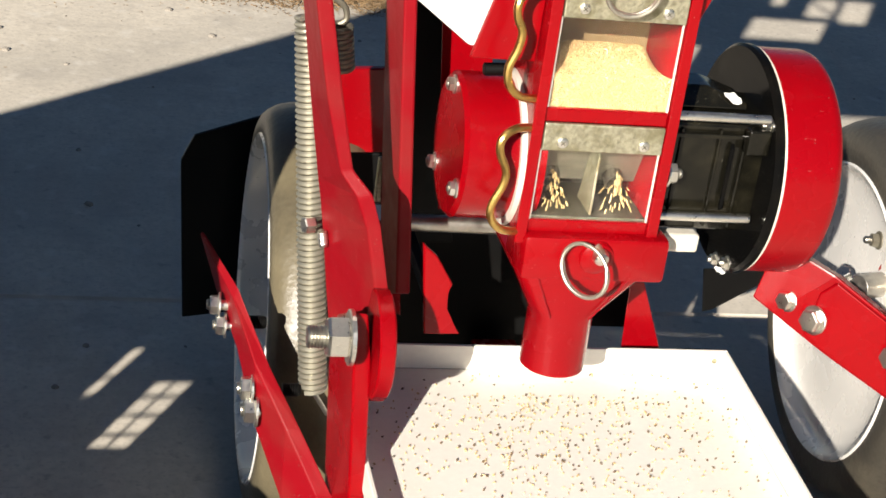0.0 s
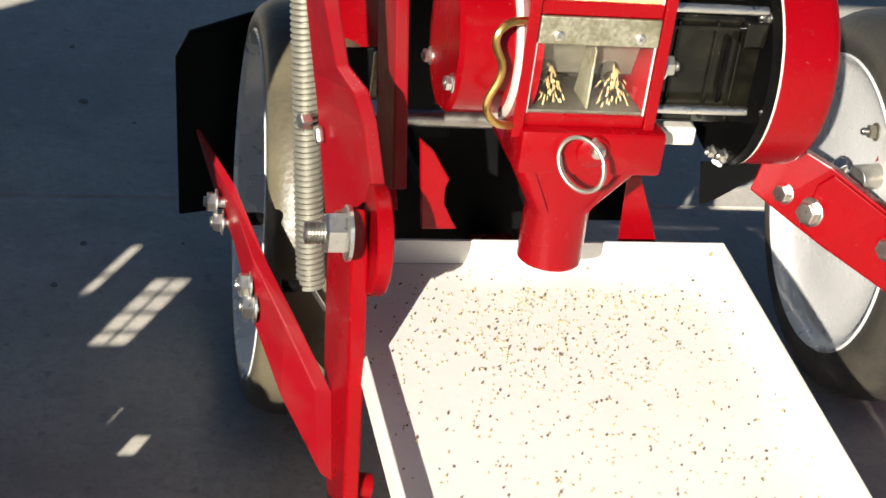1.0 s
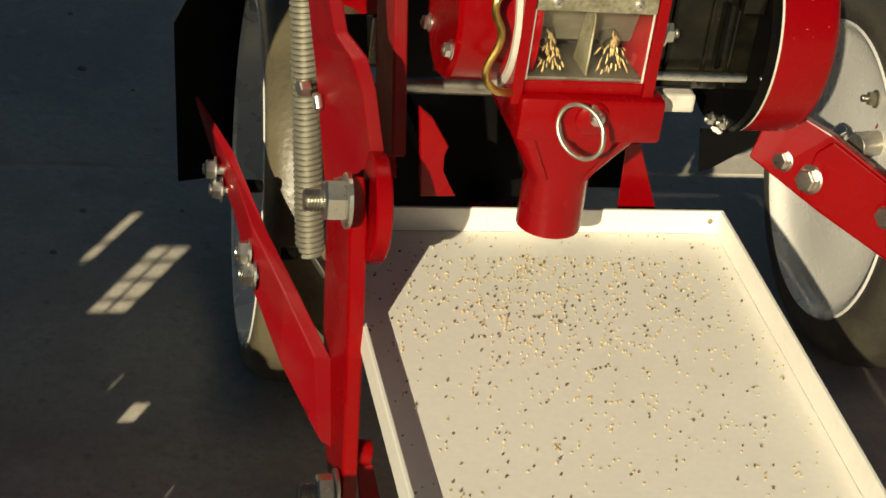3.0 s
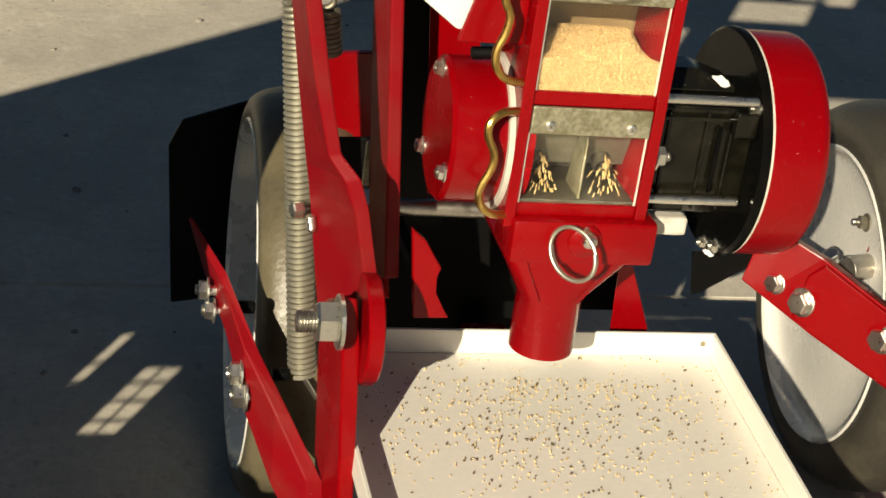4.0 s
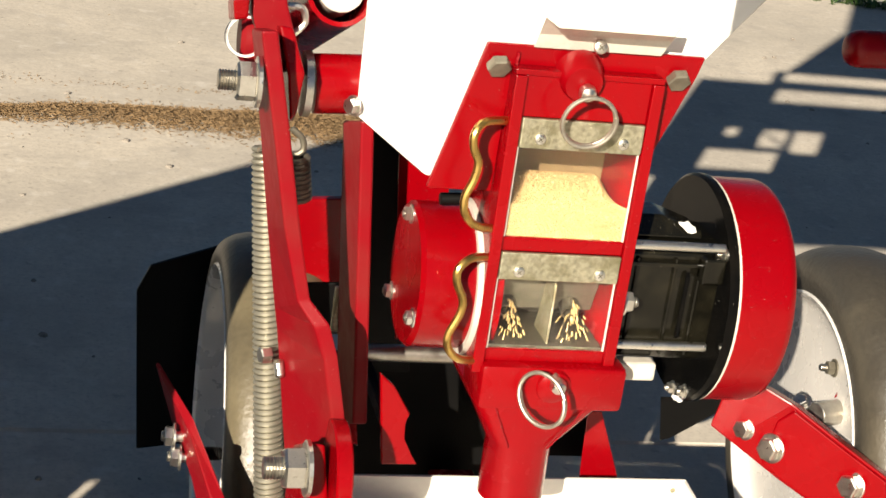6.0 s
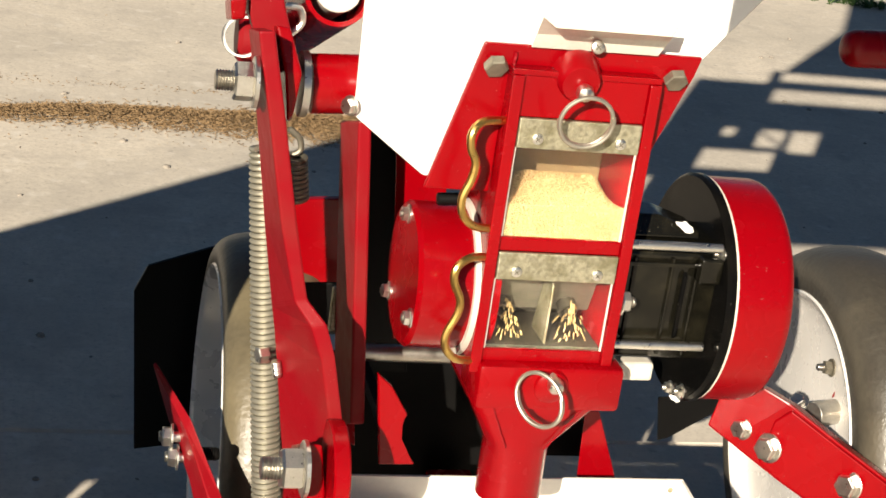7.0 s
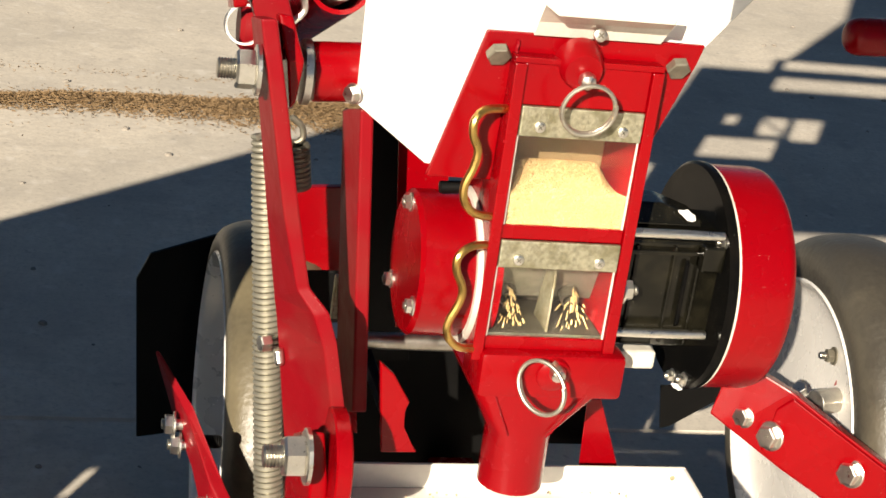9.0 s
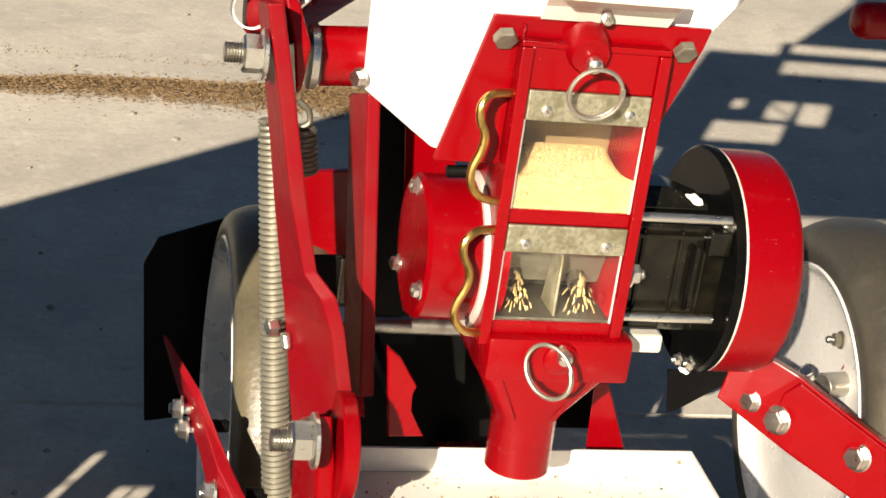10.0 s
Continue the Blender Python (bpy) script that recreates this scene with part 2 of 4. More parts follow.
def screw(at, way, r, parent):
    """A pan-head screw with a cross recess."""
    w, u, v = frame_of(way)
    at = Vector(at)
    bm = turned([(0, 0), (0, r), (r * 0.35, r * 0.9), (r * 0.5, r * 0.6), (r * 0.5, 0)], at, w, 20)
    s = part("screw", bm, ZINC, parent, smooth=True)
    bm = bmesh.new()
    for d, e in ((u + v, u - v), (u - v, u + v)):
        d, e, o = d.normalized(), e.normalized(), at + w * r * 0.515
        q = [o + d * r * 0.5 + e * r * 0.1, o - d * r * 0.5 + e * r * 0.1, o - d * r * 0.5 - e * r * 0.1, o + d * r * 0.5 - e * r * 0.1]
        a, b = [bm.verts.new(p) for p in q], [bm.verts.new(p - w * r * 0.2) for p in q]
        bm.faces.new(a), bm.faces.new(b[::-1])
        for i in range(4):
            bm.faces.new((a[i], b[i], b[(i + 1) % 4], a[(i + 1) % 4]))
    part("cross_recess", bm, DARK_GALV, s)
    return s


def loft(rows, bm=None, bevel=0.001):
    """A bar through sections of four or more corners each."""
    bm = bm or bmesh.new()
    rings = [[bm.verts.new(p) for p in r] for r in rows]
    faces = [bm.faces.new(rings[0][::-1]), bm.faces.new(rings[-1])]
    n = len(rings[0])
    for a, b in zip(rings, rings[1:]):
        for i in range(n):
            faces.append(bm.faces.new((a[i], a[(i + 1) % n], b[(i + 1) % n], b[i])))
    if bevel:
        bmesh.ops.bevel(bm, geom=list({e for f in faces for e in f.edges}), offset=bevel, segments=2, affect="EDGES", profile=0.5, clamp_overlap=True)
    return bm


def plate_x(poly, x, thick, bevel=0.0015):
    """A flat plate across x: its outline as points of the world, of which y and z count."""
    return prism([(p[1], p[2]) for p in poly], "x", x, x + thick, bevel)


def plate_y(poly, y, thick, bevel=0.0015):
    return prism([(p[0], p[2]) for p in poly], "y", y, y + thick, bevel)


# ---- ground ----
def ground():
    bm = bmesh.new()
    lines = ((-400, 0), (2.022, 0), (2.025, -0.004), (2.031, -0.004), (2.034, 0), (400, 0))
    rows = [[bm.verts.new((x, y, z)) for x in (-400, 400)] for y, z in lines]
    for a, b in zip(rows, rows[1:]):
        bm.faces.new((a[0], a[1], b[1], b[0]))
    return tagged(part("ground", bm, CONCRETE), "weathered grey concrete yard with stains and scattered grit", "ground", kind="structure")


ground()

# ---- the metering box ----
X0, X1, YF = 0.386, 0.508, 1.28
meter = thing("seed_meter", "glossy red steel seed metering box with two clear windows", "seed meter")
part("side_plate", block(X0 - 0.006, X0 + 0.004, YF - 0.004, 1.37, 0.46, 0.725), RED, meter)
part("side_plate", block(X1 - 0.010, X1, YF - 0.004, 1.37, 0.46, 0.725), RED, meter)
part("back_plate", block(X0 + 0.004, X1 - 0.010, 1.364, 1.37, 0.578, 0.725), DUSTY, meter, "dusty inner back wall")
part("back_plate", block(X0 + 0.004, X1 - 0.010, 1.364, 1.37, 0.46, 0.577), DIMMED_STEEL, meter, "inner steel back wall, coloured dark for the dim interior")
part("front_panel", block(X0 + 0.004, X1 - 0.010, YF, YF + 0.006, 0.690, 0.7252), RED, meter)
part("top_plate", block(X0 - 0.006, X1, YF - 0.002, 1.37, 0.7252, 0.7300, 0.0008), RED, meter)
part("side_liner", block(X0 + 0.0045, X0 + 0.006, YF + 0.006, 1.36, 0.482, 0.570, 0), DARK_GALV, meter)
part("floor_liner", block(X0 + 0.0065, X1 - 0.0115, YF + 0.005, 1.36, 0.4815, 0.4835, 0), DIMMED_STEEL, meter)
part("cross_bar", block(X0 + 0.004, X1 - 0.010, YF, 1.362, 0.572, 0.584), RED, meter)
part("cross_bar", block(X0 + 0.004, X1 - 0.010, YF, 1.362, 0.470, 0.481), RED, meter)
for z0, z1, zs in ((0.664, 0.690, 0.673), (0.547, 0.572, 0.555)):
    strip = part("clamp_strip", block(X0 + 0.005, X1 - 0.011, YF - 0.004, YF, z0, z1, 0.0012), GALV, meter, "dull galvanised strip")
    for x in (X0 + 0.022, X1 - 0.028):
        screw((x, YF - 0.004, zs), (0, -1, 0), 0.0050, strip)
for z0, z1 in ((0.585, 0.664), (0.482, 0.547)):
    pane = part("window_pane", block(X0 + 0.005, X1 - 0.011, YF + 0.001, YF + 0.0035, z0, z1, 0), GLASS, meter, "clear acrylic pane")
    pane.visible_shadow = False
    for x in (X0 + 0.0045, X1 - 0.0125):
        part("pane_edge", block(x, x + 0.0015, YF - 0.0005, YF + 0.001, z0, z1, 0), GASKET, pane)
part("divider", plate_x([(0, 1.288, 0.484), (0, 1.328, 0.484), (0, 1.309, 0.545), (0, 1.296, 0.545), (0, 1.288, 0.538)], 0.446, 0.002, 0.0004), GALV, meter)
part("baffle_plate", loft([[(X0 + 0.006, 1.306, 0.5595), (X1 - 0.0115, 1.306, 0.5595), (X1 - 0.0115, 1.3075, 0.5595), (X0 + 0.006, 1.3075, 0.5595)],
                           [(X0 + 0.006, 1.330, 0.500), (X1 - 0.0115, 1.330, 0.500), (X1 - 0.0115, 1.3315, 0.500), (X0 + 0.006, 1.3315, 0.500)]], bevel=0), DARK_GALV, meter, "dull steel baffle")
for x in (0.4165, 0.4745):
    part("seed_spout", turned([(0, 0.0095), (-0.014, 0.0085), (-0.014, 0.0065), (0, 0.0075), (0, 0.0095)], (x, 1.331, 0.5075), (0, 1, 0.45), 20), DIMMED_STEEL, meter, smooth=True)

# bottom collar, funnel and outlet
part("collar", block(0.3875, 0.5195, 1.268, 1.330, 0.428, 0.470, 0.005), RED, meter, smooth=True)


def funnel():
    bm = bmesh.new()
    n, rings = 40, []
    cx, cy, r = 0.4445, 1.314, 0.0300
    for z, k in ((0.430, 1.0), (0.428, 1.0), (0.379, 0.0), (0.322, -1.0)):
        ring = []
        for i in range(n):
            a = 2 * math.pi * (i + 0.5) / n
            c, s = math.cos(a), math.sin(a)
            m = 1 / max(abs(c), abs(s))
            sx, sy = 0.4490 + 0.060 * c * min(m, 1.42), 1.327 + 0.046 * s * min(m, 1.42)
            t = max(k, 0)
            ring.append(bm.verts.new((sx * t + (cx + r * c) * (1 - t), sy * t + (cy + r * s) * (1 - t), z)))
        rings.append(ring)
    inner = [bm.verts.new((cx + (r - 0.003) * math.cos(2 * math.pi * (i + 0.5) / n), cy + (r - 0.003) * math.sin(2 * math.pi * (i + 0.5) / n), 0.322)) for i in range(n)]
    deep = [bm.verts.new((cx + (r - 0.003) * math.cos(2 * math.pi * (i + 0.5) / n), cy + (r - 0.003) * math.sin(2 * math.pi * (i + 0.5) / n), 0.39)) for i in range(n)]
    rings += [inner, deep]
    for a, b in zip(rings, rings[1:]):
        for i in range(n):
            bm.faces.new((a[i], a[(i + 1) % n], b[(i + 1) % n], b[i]))
    bm.faces.new(deep), bm.faces.new(rings[0][::-1])
    return bm


part("outlet_funnel", funnel(), RED, meter, smooth=True)


def weld(p0, p1, parent, r=0.0016):
    p0, p1 = Vector(p0), Vector(p1)
    n = max(int((p1 - p0).length / 0.003), 2)
    path = [p0.lerp(p1, i / n) + Vector((random.uniform(-1, 1), random.uniform(-1, 1), random.uniform(-1, 1))) * 0.0005 for i in range(n + 1)]
    part("weld_seam", wire(path, r, 6), RED_DULL, parent)


weld((0.407, 1.2800, 0.427), (0.427, 1.2855, 0.382), meter, 0.0009)
weld((0.492, 1.2800, 0.427), (0.463, 1.2855, 0.382), meter, 0.0009)

# upper flange that carries the meter under the hopper
flange = part("mounting_flange", plate_y([(0.3579, 0, 0.7457), (0.5464, 0, 0.7470), (0.5411, 0, 0.7305), (0.5114, 0, 0.6515), (X1 + 0.001, 0, 0.655), (X1 + 0.001, 0, 0.7265), (X0 - 0.007, 0, 0.7265), (X0 - 0.007, 0, 0.618), (0.3231, 0, 0.6183)], 1.295, 0.006), RED, meter)
weld((X0 - 0.002, 1.293, 0.60), (X0 - 0.002, 1.293, 0.74), flange)
for p in ((0.3680, 1.2900, 0.7276), (0.5237, 1.2900, 0.7272)):
    bolt((p[0], 1.294, p[2] + 0.002), (0.05, -1, -0.62), 0.0115, flange, washer=False, mat=DARK_GALV, phase=0.1)
part("pin_boss", turned([(0, 0), (0, 0.0205), (0.006, 0.0200), (0.019, 0.0175), (0.022, 0.0155), (0.0225, 0.010), (0.0225, 0)], (0.436, 1.292, 0.728), (0, -1, -0.25), 28), RED, meter, smooth=True)


def lynch_pin(name, head, centre, tilt, label):
    """A spring-ring pin: ball-headed shank and a round wire ring."""
    t = thing(name, label, "lynch pin", "ring pins of the seed meter")
    head = Vector(head)
    part("shank", turned([(0, 0), (0, 0.004), (0.012, 0.0045), (0.014, 0.0062), (0.018, 0.0075), (0.023, 0.0062), (0.0255, 0.003), (0.026, 0)], head + Vector((0, 0.022, 0.006)), (0, -1, -0.25), 20), ZINC, t, smooth=True)
    c = Vector(centre)
    u, v = Vector((math.cos(radians(tilt[0])), -math.sin(radians(tilt[0])), 0)), Vector((0, -math.sin(radians(tilt[1])), -math.cos(radians(tilt[1]))))
    w = u.cross(v)
    path = [c + (u * math.cos(a) + v * math.sin(a)) * (0.0224 - 0.00022 * (i % 62 > 31)) + w * 0.0036 * i / 62 for i, a in [(i, 2 * math.pi * i / 40 - 0.3) for i in range(63)]]
    part("ring", wire(path, 0.0019, 10), RING_STEEL, t, "springy steel ring wound one and a half times", smooth=True)
    return t


lynch_pin("ring_pin", (0.4385, 1.262, 0.716), (0.4385, 1.249, 0.697), (0, -12), "zinc-plated ring pin hanging from the red boss")
lynch_pin("ring_pin", (0.4522, 1.2500, 0.4583), (0.4342, 1.2400, 0.4530), (44, 16), "zinc-plated ring pin swung aside on the red collar")
part("pin_boss", turned([(0, 0), (0, 0.0165), (0.004, 0.0150), (0.008, 0.009), (0.008, 0)], (0.4532, 1.270, 0.4521), (0, -1, -0.1), 28), RED, meter, smooth=True)

# folded steel lip above the flange
lip = part("lip_plate", loft([[(0.3948, 1.2900, 0.7458), (0.5045, 1.2900, 0.7467), (0.5059, 1.2940, 0.7466), (0.3959, 1.2940, 0.7457)], [(0.3962, 1.2850, 0.7585), (0.5100, 1.2850, 0.7609), (0.5114, 1.2890, 0.7609), (0.3973, 1.2890, 0.7585)], [(0.3926, 1.2620, 0.7776), (0.5074, 1.2620, 0.7782), (0.5088, 1.2660, 0.7782), (0.3937, 1.2660, 0.7776)], [(0.3991, 1.2450, 0.7738), (0.4958, 1.2450, 0.7742), (0.4972, 1.2490, 0.7742), (0.4003, 1.2490, 0.7738)]], bevel=0.0005), LIP_STEEL, meter, "folded bare steel lip")
screw((0.4487, 1.2830, 0.7519), (0, -1, 0.2), 0.006, lip)

# brass-coloured bent latches on the side
for pts in (((0.3802, 1.2840, 0.6842), (0.3577, 1.2680, 0.6868), (0.3485, 1.2620, 0.6785), (0.3494, 1.2620, 0.6661), (0.3549, 1.2620, 0.6540), (0.3532, 1.2620, 0.6393), (0.3479, 1.2620, 0.6233), (0.3504, 1.2620, 0.6087), (0.3626, 1.2680, 0.5971), (0.3841, 1.2840, 0.5896)),
            ((0.3839, 1.2840, 0.5640), (0.3638, 1.2680, 0.5685), (0.3518, 1.2620, 0.5612), (0.3517, 1.2620, 0.5485), (0.3586, 1.2620, 0.5335), (0.3585, 1.2620, 0.5206), (0.3513, 1.2620, 0.5021), (0.3521, 1.2620, 0.4890), (0.3641, 1.2680, 0.4761), (0.3870, 1.2840, 0.4677))):
    latch = thing("wire_latch", "bent yellow-zinc wire latch on the meter's side plate", "latch", "wire latches")
    part("bent_rod", wire(smooth_path(pts, 5), 0.0036, 10), BRASS, latch, smooth=True)

# seed behind the upper window
heap = thing("seed_heap", "pale yellow small seed heaped behind the upper window", "seed")


def heap_height(u, v):
    """Level against the pane, banked up to a short ridge behind it and falling off to the sides and the back."""
    flank = max(0.0, min(1.0, u / 0.24, (1.0 - u) / 0.17))
    bank = min(1.0, v / 0.5) if v < 0.58 else max(0.0, 1.0 - (v - 0.58) * 2.2)
    return 0.6120 + bank * (0.0150 * flank - 0.010 * (1.0 - flank))


def seed_heap():
    bm = bmesh.new()
    nx, ny, grid = 44, 20, []
    for i in range(nx + 1):
        row = []
        for j in range(ny + 1):
            x, y = X0 + 0.0045 + (X1 - X0 - 0.015) * i / nx, YF + 0.0045 + 0.079 * j / ny
            u, v = i / nx, j / ny
            z = heap_height(u, v) + 0.0012 * noise.noise((x * 300, y * 300, 0))
            row.append(bm.verts.new((x, y, z)))
        grid.append(row)
    for i in range(nx):
        for j in range(ny):
            bm.faces.new((grid[i][j], grid[i + 1][j], grid[i + 1][j + 1], grid[i][j + 1]))
    base = [bm.verts.new((v.co.x, v.co.y, 0.5845)) for v in [r[0] for r in grid]]
    for i in range(nx):
        bm.faces.new((grid[i][0], base[i], base[i + 1], grid[i + 1][0]))
    return bm


def seeds(spots, r, long=1.3):
    """Many small grains in one mesh, each an eight-sided kernel."""
    verts, faces = [], []
    for p in spots:
        m = Euler((random.uniform(0, 6), random.uniform(0, 6), random.uniform(0, 6))).to_matrix()
        k = len(verts)
        s = r * random.uniform(0.75, 1.2)
        for d in ((long, 0, 0), (-long, 0, 0), (0, 1, 0), (0, -1, 0), (0, 0, 1), (0, 0, -1)):
            verts.append(Vector(p) + m @ Vector(d) * s)
        for a, b, c in ((0, 2, 4), (2, 1, 4), (1, 3, 4), (3, 0, 4), (2, 0, 5), (1, 2, 5), (3, 1, 5), (0, 3, 5)):
            faces.append((k + a, k + b, k + c))
    bm = bmesh.new()
    vs = [bm.verts.new(v) for v in verts]
    for f in faces:
        bm.faces.new([vs[i] for i in f])
    return bm


part("heap_body", seed_heap(), SEED, heap)
spots = []
for _ in range(5200):
    u, v = random.random(), random.random() ** 1.5
    x, y = X0 + 0.005 + (X1 - X0 - 0.016) * u, YF + 0.005 + 0.076 * v
    z = heap_height(u, v)
    spots.append((x, y, z + 0.0006))
for _ in range(2600):
    spots.append((random.uniform(X0 + 0.005, X1 - 0.0115), YF + 0.0048, random.uniform(0.585, 0.613)))
tagged(part("loose_grains", seeds(spots, 0.0014, 1.15), SEED, heap), kind="stuff")
# grains falling in two fans under the spouts
def falling_grains():
    """Slim kernels, each lying along the way it flies."""
    bm = bmesh.new()
    for x in (0.4165, 0.4745):
        for _ in range(62):
            d, side = random.random() ** 0.8, random.gauss(0, 0.45)
            p = Vector((x + 0.019 * side * d ** 0.8, 1.314 - 0.016 * d + random.gauss(0, 0.003), 0.514 - 0.029 * d))
            way = Vector((side * 0.45, -0.2, -1.0 + 0.35 * abs(side))).normalized()
            n, r = random.uniform(0.0016, 0.0034), random.uniform(0.0005, 0.0008)
            turned([(-n, 0), (-n * 0.55, r), (n * 0.55, r), (n, 0)], p, way, 6, bm, random.random())
    return bm


tagged(part("falling_grain", falling_grains(), PALE_GRAIN, heap), kind="stuff")

# ---- round cover with gasket ----
cover = thing("round_cover", "glossy red round fan cover with bolts round its rim", "cover")
DC = (1.345, 0.5215)
part("drum", turned([(0.072, 0), (0.072, 0.0645), (0.004, 0.0645), (0.0, 0.0605), (0.0, 0)], (0.327, *DC), (1, 0, 0), 64), RED, cover, smooth=True)
part("gasket", turned([(0, 0.05), (0, 0.0700), (0.005, 0.0700), (0.005, 0.05)], (0.3748, *DC), (1, 0, 0), 64), GASKET, cover, "off-white gasket ring", smooth=True)
for a in (86, -40, 203):
    bolt((0.327, DC[0] + 0.054 * math.cos(radians(a)), DC[1] + 0.054 * math.sin(radians(a))), (-1, 0, 0), 0.0075, cover, stud=0.0015)

# ---- electric drive on the other side ----
drive = thing("electric_drive", "black electric drive with a large glossy red round cap", "motor")
MC = (1.396, 0.500)
part("motor_body", loft([[(0.508, 1.335, 0.452), (0.508, 1.325, 0.47), (0.508, 1.325, 0.553), (0.508, 1.335, 0.566), (0.508, 1.40, 0.566), (0.508, 1.40, 0.452)], [(0.614, 1.335, 0.452), (0.614, 1.325, 0.47), (0.614, 1.325, 0.553), (0.614, 1.335, 0.566), (0.614, 1.40, 0.566), (0.614, 1.40, 0.452)]], bevel=0.004), BLACK, drive, smooth=True)
part("terminal_box", loft([[(0.512, 1.345, 0.567), (0.512, 1.39, 0.567), (0.512, 1.39, 0.585), (0.512, 1.355, 0.585)], [(0.560, 1.345, 0.567), (0.560, 1.39, 0.567), (0.560, 1.39, 0.585), (0.560, 1.355, 0.585)], [(0.598, 1.345, 0.567), (0.598, 1.39, 0.567), (0.598, 1.39, 0.572), (0.598, 1.35, 0.572)]], bevel=0.002), BLACK, drive)
for x in (0.530, 0.566, 0.590):
    part("body_rib", block(x, x + 0.0025, 1.3215, 1.3265, 0.462, 0.556, 0.0006), BLACK, drive)
for z in (0.548, 0.470):
    part("body_rib", block(0.512, 0.612, 1.3205, 1.3265, z, z + 0.004, 0.0008), BLACK, drive)
part("shoulder", turned([(0, 0), (0, 0.0075), (0.0012, 0.009), (0.088, 0.009), (0.0892, 0.0075), (0.0892, 0)], (0.5195, 1.334, 0.5555), (1, 0, 0), 24), BLACK, drive, smooth=True)
part("edge_strip", prism([(1.3225, 0.478), (1.3185, 0.482), (1.3185, 0.540), (1.3225, 0.544)], "x", 0.578, 0.5815, 0.0008), BLACK_GLOSS, drive, smooth=True)
part("side_guide", block(0.590, 0.611, 1.312, 1.335, 0.536, 0.560, 0.002), BLACK, drive)
part("end_disc", turned([(0, 0), (0, 0.1055), (0.003, 0.1085), (0.008, 0.1085), (0.008, 0)], (0.612, *MC), (1, 0, 0), 96), BLACK_GLOSS, drive, smooth=True)
part("seal_ring", turned([(0, 0.09), (0, 0.1075), (0.0022, 0.1075), (0.0022, 0.09)], (0.6205, *MC), (1, 0, 0), 96), GASKET, drive, "thin white seal", smooth=True)
part("cap", turned([(0, 0), (0, 0.106), (0.046, 0.106), (0.052, 0.1045), (0.056, 0.100), (0.056, 0)], (0.6228, *MC), (1, 0, 0), 96), RED, drive, "large glossy red round cap", smooth=True)
for p in ((0.5276, 1.3150, 0.5715), (0.5334, 1.3150, 0.4754)):
    part("tie_rod", rod((0.506, 1.312, p[2]), (0.606, 1.312, p[2]), 0.0042), ZINC, drive, "bright tie rod", smooth=True)
for y, z, s in ((1.322, 0.562, 0.006), (1.350, 0.412, 0.006), (1.378, 0.402, 0.006)):
    bolt((0.612, y, z), (-1, 0, 0), s, drive, stud=0.003)


def flake(at, size, seed, parent):
    """A torn scrap of a white label."""
    rnd = random.Random(seed)
    pts = [(size * rnd.uniform(0.55, 1.0) * math.cos(a), size * 0.45 * rnd.uniform(0.5, 1.0) * math.sin(a)) for a in [2 * math.pi * k / 11 for k in range(11)]]
    bm = bmesh.new()
    at = Vector(at)
    lo = [bm.verts.new(at + Vector((p[0], p[1] * 0.6, -p[0] * 0.35 + p[1]))) for p in pts]
    hi = [bm.verts.new(v.co + Vector((0, -0.0006, 0.0004))) for v in lo]
    bm.faces.new(hi), bm.faces.new(lo[::-1])
    for k in range(11):
        bm.faces.new((lo[k], lo[(k + 1) % 11], hi[(k + 1) % 11], hi[k]))
    part("label_scrap", bm, WHITE, parent, "torn scrap of a white label")


flake((0.583, 1.3475, 0.577), 0.011, 3, drive)
flake((0.6105, 1.360, 0.399), 0.007, 5, drive)
part("clip", block(0.512, 0.566, 1.318, 1.335, 0.436, 0.454, 0.003), GASKET, drive, "white plastic clip")
part("white_shim", turned([(0, 0.02), (0, 0.062), (0.003, 0.062), (0.003, 0.02)], (0.5085, 1.36, 0.51), (1, 0, 0), 48), GASKET, drive, smooth=True)
bolt((0.5135, 1.300, 0.5215), (1, 0, 0), 0.0105, drive, stud=0.005, phase=0.5236)

# ---- white hopper ----
hopper = thing("seed_hopper", "white plastic seed hopper with a slanting bottom", "hopper")
HB = 1.303


def hopper_shell():
    poly = [((0.2539, 1.3030, 0.7700)[0], 0.88)] + [(p[0], p[2]) for p in ((0.2578, 1.3030, 0.6741), (0.3227, 1.3030, 0.6259), (0.3482, 1.3030, 0.6245))]
    poly += [(X0 - 0.009, 0.66), (X0 - 0.009, 0.7275), (X1 + 0.003, 0.7275), (X1 + 0.003, 0.67)]
    poly += [(p[0], p[2]) for p in ((0.5214, 1.3030, 0.6672), (0.5470, 1.3030, 0.7463))] + [(0.66, 0.88)]
    bm = prism(poly, "y", HB, HB + 0.13, 0.003)
    for v in bm.verts:
        if v.co.x < 0.30:
            v.co.x += (v.co.y - HB) * 0.32
    return bm


part("tub", hopper_shell(), WHITE, hopper, smooth=True)
# unseen slatted panels above the tub, added to shape the shade behind
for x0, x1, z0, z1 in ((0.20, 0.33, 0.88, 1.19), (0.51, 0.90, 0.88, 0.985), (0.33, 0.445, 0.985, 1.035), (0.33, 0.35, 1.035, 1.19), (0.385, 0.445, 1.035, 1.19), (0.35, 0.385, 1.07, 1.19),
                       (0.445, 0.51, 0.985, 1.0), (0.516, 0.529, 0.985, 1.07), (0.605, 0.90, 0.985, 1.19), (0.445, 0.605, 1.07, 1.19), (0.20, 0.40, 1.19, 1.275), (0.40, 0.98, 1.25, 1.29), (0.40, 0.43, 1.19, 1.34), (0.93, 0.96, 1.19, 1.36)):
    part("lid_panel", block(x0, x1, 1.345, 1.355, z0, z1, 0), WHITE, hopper)
